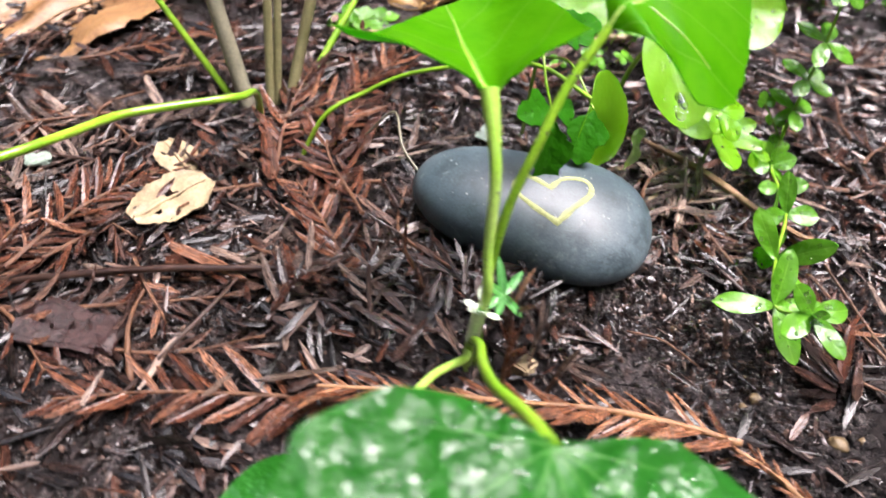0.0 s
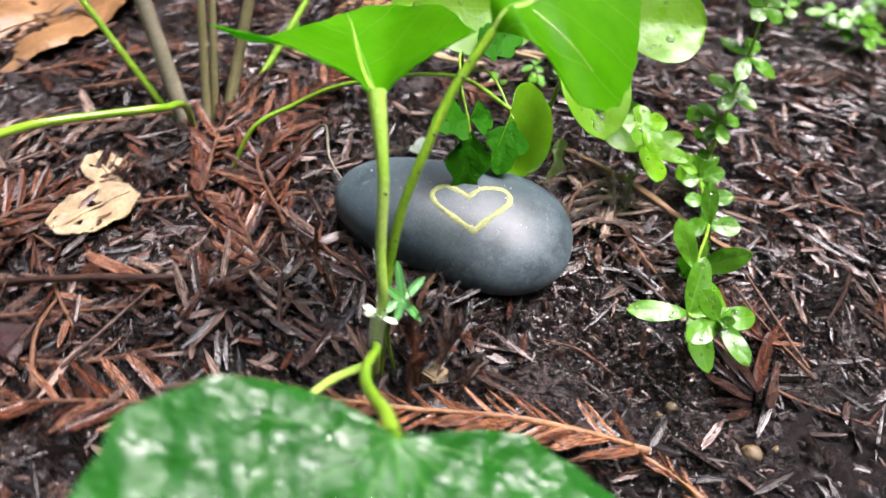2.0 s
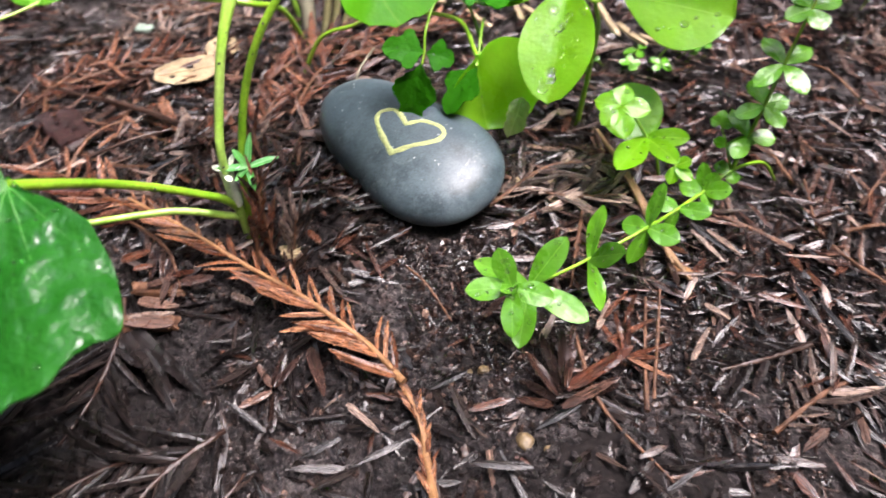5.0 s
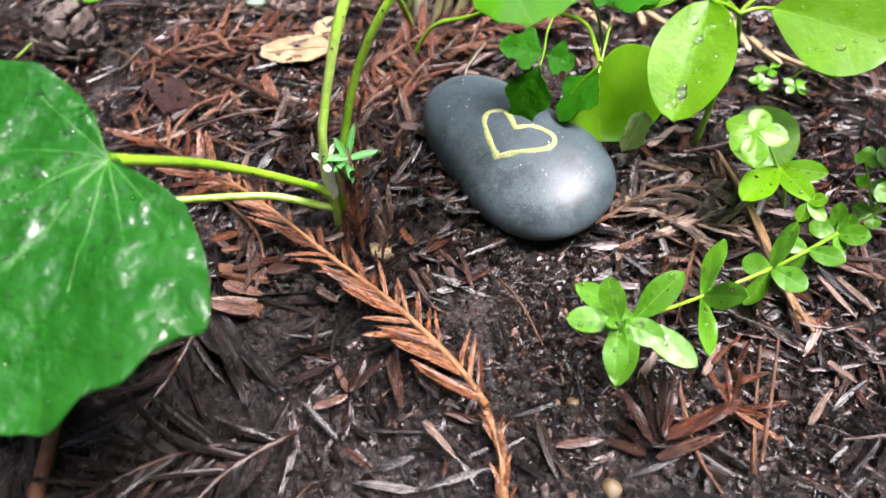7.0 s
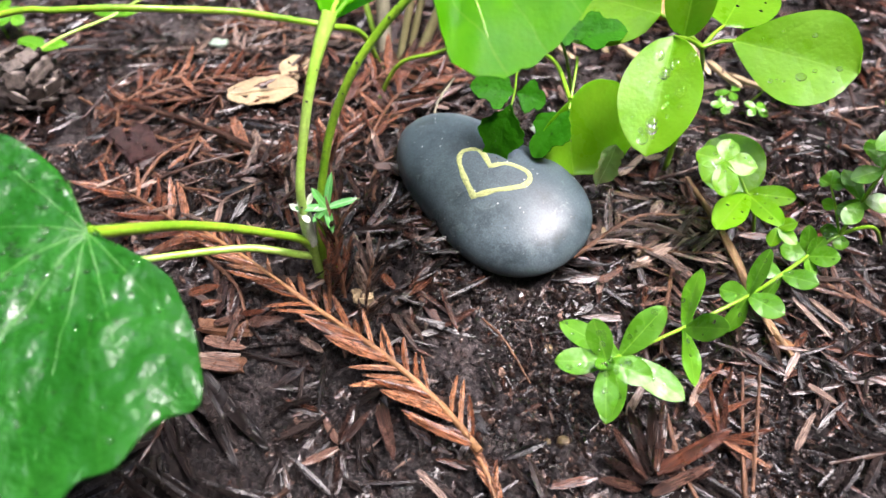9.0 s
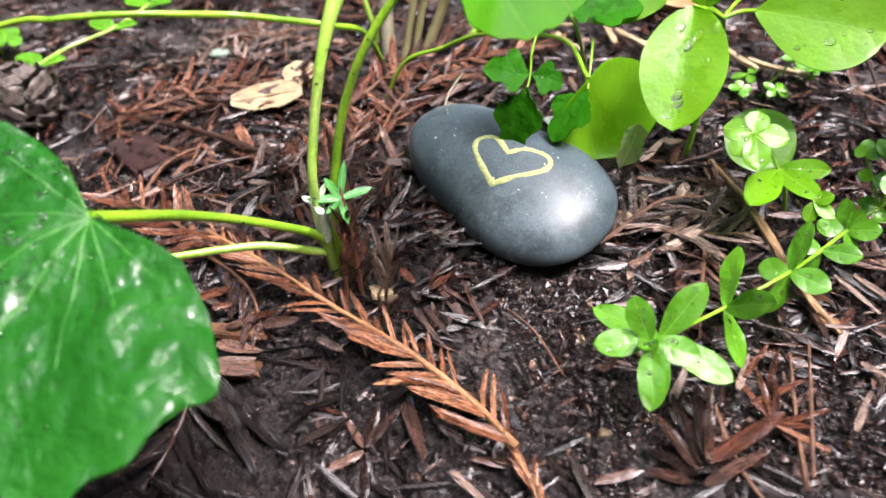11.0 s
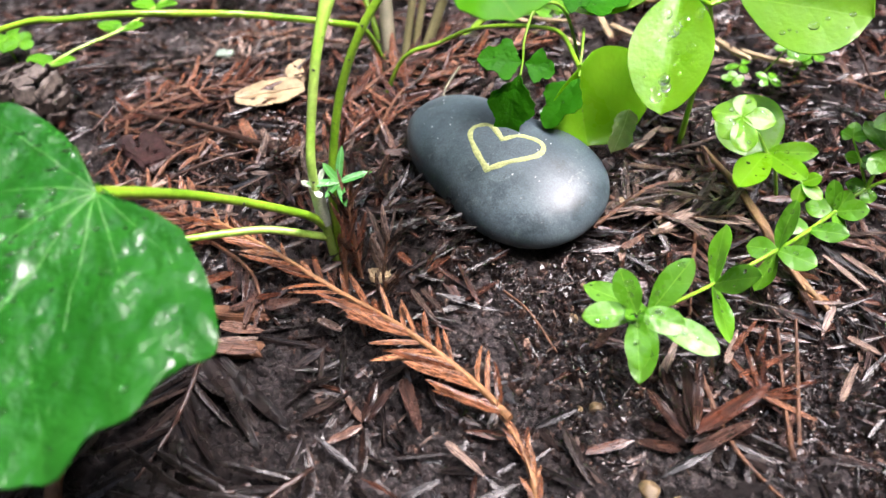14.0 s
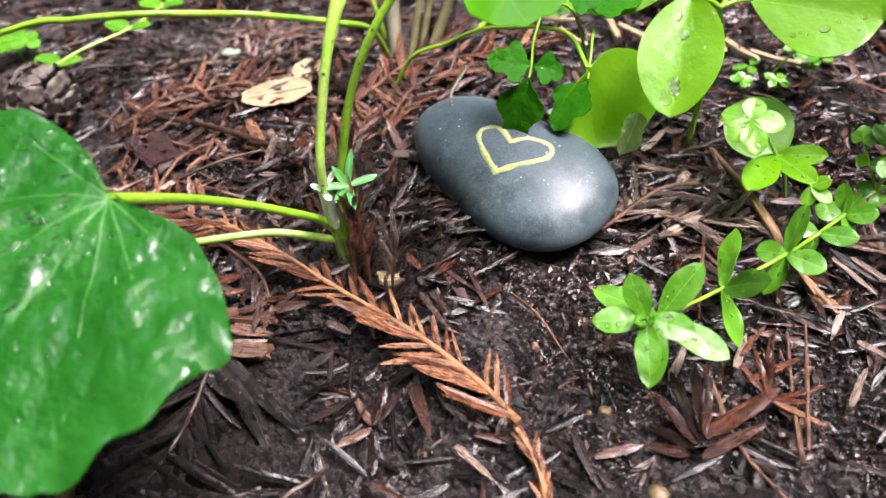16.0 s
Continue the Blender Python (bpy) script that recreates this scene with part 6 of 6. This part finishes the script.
def crumb_shape():
    g = (1 + 5 ** 0.5) / 2
    v = [(-1, g, 0), (1, g, 0), (-1, -g, 0), (1, -g, 0), (0, -1, g), (0, 1, g), (0, -1, -g), (0, 1, -g), (g, 0, -1), (g, 0, 1), (-g, 0, -1), (-g, 0, 1)]
    f = [(0, 11, 5), (0, 5, 1), (0, 1, 7), (0, 7, 10), (0, 10, 11), (1, 5, 9), (5, 11, 4), (11, 10, 2), (10, 7, 6), (7, 1, 8), (3, 9, 4), (3, 4, 2), (3, 2, 6), (3, 6, 8), (3, 8, 9), (4, 9, 5), (2, 4, 11),
         (6, 2, 10), (8, 6, 7), (9, 8, 1)]
    return np.array(v) * 0.28, f


M_SOAKED_SHADE = litter_material("soaked_shade_needles", DARK, True, 0.4, 8, 0.3, 0.4)
BARE = ((0.125, -0.090, 0.055), (0.045, -0.105, 0.050), (-0.155, -0.055, 0.032), (-0.02, -0.135, 0.040), (0.03, -0.06, 0.030), (-0.20, 0.10, 0.03), (-0.214, -0.006, 0.024), (-0.250, -0.019, 0.018),
        (-0.205, -0.052, 0.022), (0.010, -0.048, 0.022), (-0.262, 0.073, 0.035), (-0.050, -0.098, 0.014), (0.055, -0.064, 0.020), (-0.060, -0.155, 0.045))


def under_stone(x, y):
    dx, dy = x - STONE_AT.x, y - STONE_AT.y
    return abs(dx * 0.93 - dy * 0.363) < 0.042 and abs(dx * 0.363 + dy * 0.93) < 0.023


def spot_on_ground(rng, near):
    while True:
        if near:
            x, y = rng.uniform(-0.34, 0.30), rng.uniform(-0.24, 0.30)
        else:
            x, y = rng.uniform(-0.62, 0.62), rng.uniform(-0.10, 0.62)
        if under_stone(x, y):
            continue
        return x, y


def sparse(x, y):
    """Hollows where the mud lies open."""
    return noise.noise((x * 17, y * 17, 31.0)) + 0.5 * noise.noise((x * 45, y * 45, 8.0)) < -0.06


def on_frond(x, y):
    return math.hypot(x + 0.058, y + 0.150) < 0.036


def bare(x, y):
    return any(math.hypot(x - a, y - b) < r for a, b, r in BARE)


def lay_needle(near):
    def place(rng):
        while True:
            x, y = spot_on_ground(rng, near)
            thin = 0.22 if sparse(x, y) else 1.0
            if rng.random() < (0.0 if on_frond(x, y) else 0.10 if bare(x, y) else 0.05 if y < -0.108 else thin):
                break
        flow = 3.4 * noise.noise((x * 7, y * 7, 12.0)) + rng.normal(0, 0.9)
        z = lie(x, y) + abs(rng.normal(0, 0.0030)) + 0.0006
        n = rng.uniform(0.009, 0.022)
        m = Matrix.LocRotScale((x, y, z), Euler((rng.normal(0, 0.16), rng.normal(0, 0.34), flow)), None)
        return m, np.array([rng.uniform(0.0015, 0.0036), n, 0.0013])
    return place


def lay_crumb(near, small, big):
    def place(rng):
        while True:
            x, y = spot_on_ground(rng, near)
            if not sparse(x, y) or rng.random() < 0.35:
                break
        s = rng.uniform(small, big)
        m = Matrix.LocRotScale((x, y, lie(x, y) + s * 0.15), Euler(rng.uniform(0, 6.28, 3)), None)
        return m, np.array([s * rng.uniform(0.6, 2.2), s, s * rng.uniform(0.25, 0.7)])
    return place


scatter("needle_litter", 5200, needle_shape(), M_LOOSE, "dense wet brown conifer needles covering the soil", "leaf litter", 1, lay_needle(True))
scatter("needle_litter", 20000, needle_shape(), M_LOOSE, "brown conifer needles spread over the forest floor", "leaf litter", 2, lay_needle(False))
scatter("bark_crumbs", 6000, crumb_shape(), M_CHIPS, "dark rotting bark crumbs and flakes", "bark crumbs", 3, lay_crumb(True, 0.0012, 0.0040))
scatter("soil_crumbs", 12000, crumb_shape(), M_MUD, "small clods of wet soil", "soil", 4, lay_crumb(True, 0.0006, 0.0022))


def lay_far(rng):
    a, r = rng.uniform(0, 6.28), 0.45 + 1.6 * rng.random() ** 1.4
    x, y = r * math.cos(a), 0.1 + r * math.sin(a)
    m = Matrix.LocRotScale((x, y, lie(x, y) + abs(rng.normal(0, 0.003)) + 0.001), Euler((rng.normal(0, 0.2), rng.normal(0, 0.5), rng.uniform(0, 6.28))), None)
    return m, np.array([rng.uniform(0.002, 0.006), rng.uniform(0.015, 0.045), 0.003])


scatter("needle_litter", 16000, needle_shape(), M_LOOSE, "brown needles and leaf scraps on the outer forest floor", "leaf litter", 9, lay_far)


def lay_grain(rng):
    a, b, r = BARE[rng.integers(len(BARE))]
    t, q = rng.uniform(0, 6.28), r * 1.15 * math.sqrt(rng.random())
    x, y = a + q * math.cos(t), b + q * math.sin(t)
    s = 0.0006 * math.exp(abs(rng.normal(0, 0.55)))
    m = Matrix.LocRotScale((x, y, lie(x, y) + s * 0.1), Euler(rng.uniform(0, 6.28, 3)), None)
    return m, np.array([s * rng.uniform(0.8, 1.6), s, s * rng.uniform(0.5, 0.9)])


scatter("mud_grains", 12000, crumb_shape(), M_MUD, "fine wet grains of dark mud", "soil", 8, lay_grain)


def lay_soaked_shade(rng):
    while True:
        x, y = (rng.uniform(-0.16, 0.22) if rng.random() < 0.5 else rng.normal(-0.06, 0.045)), -0.104 - abs(rng.normal(0, 0.05))
        y += 0.02 * noise.noise((x * 20, 0, 0))
        if not on_frond(x, y):
            break
    m = Matrix.LocRotScale((x, y, lie(x, y) + abs(rng.normal(0, 0.002)) + 0.0008), Euler((rng.normal(0, 0.2), rng.normal(0, 0.5), 3 * noise.noise((x * 9, y * 9, 3)) + rng.normal(0, 0.7))), None)
    return m, np.array([rng.uniform(0.0018, 0.0040), rng.uniform(0.010, 0.026), 0.0013])


# Soaked needles whose black also stands in for shade on the front ground.
scatter("soaked_litter", 320, needle_shape(), M_SOAKED_SHADE, "black soaked needles on dark mud, also standing in for shade", "leaf litter", 5, lay_soaked_shade)


def near_spot(rng):
    while True:
        x, y = rng.uniform(-0.22, 0.17), rng.uniform(-0.19, 0.09)
        if sparse(x, y) and rng.random() < 0.7:
            continue
        if y < -0.112 + 0.03 * noise.noise((x * 16, y * 16, 40.0)) and rng.random() < 0.78:
            continue
        if not under_stone(x, y) and not on_frond(x, y):
            return x, y


def lay_shred(rng):
    x, y = near_spot(rng)
    m = Matrix.LocRotScale((x, y, lie(x, y) + rng.uniform(0, 0.0022)), Euler((rng.normal(0, 0.35), rng.uniform(0, 6.28), rng.uniform(0, 6.28))), None)
    return m, np.array([rng.uniform(0.0005, 0.0015), rng.uniform(0.003, 0.010), rng.uniform(0.0006, 0.0014)])


def lay_clod(rng):
    x, y = near_spot(rng)
    k = min(0.0045, 0.0010 * math.exp(abs(rng.normal(0, 0.6))))
    m = Matrix.LocRotScale((x, y, lie(x, y) + k * 0.2), Euler(rng.uniform(0, 6.28, 3)), None)
    return m, np.array([k * rng.uniform(0.8, 1.8), k, k * rng.uniform(0.5, 0.9)])


M_SHRED = litter_material("rotting_shreds", [(0.0, (0.003, 0.002, 0.002)), (0.55, (0.010, 0.006, 0.0055)), (0.80, (0.042, 0.020, 0.014)), (0.92, (0.060, 0.048, 0.044)), (1.0, (0.20, 0.155, 0.13))], True, 0.3, 7, 0.5)
scatter("rotting_shreds", 11000, needle_shape(), M_SHRED, "dark rotting shreds of needles and bark fibre", "leaf litter", 6, lay_shred)
scatter("mud_clods", 16000, crumb_shape(), M_CHIPS, "small dark clods of crumbly mud", "soil", 7, lay_clod)


def lay_lump(rng):
    while True:
        x, y = rng.uniform(-0.13, 0.16), rng.uniform(-0.20, -0.085)
        if rng.random() < (y + 0.02) / -0.10 and not under_stone(x, y):
            break
    k = min(0.0048, 0.0010 * math.exp(abs(rng.normal(0, 0.70))))
    m = Matrix.LocRotScale((x, y, lie(x, y) + k * 0.15), Euler(rng.uniform(0, 6.28, 3)), None)
    return m, np.array([k * rng.uniform(0.8, 1.7), k, k * rng.uniform(0.5, 0.9)])


scatter("mud_lumps", 13000, crumb_shape(), M_SOIL, "crumbly lumps of open grey-brown mud", "soil", 10, lay_lump)
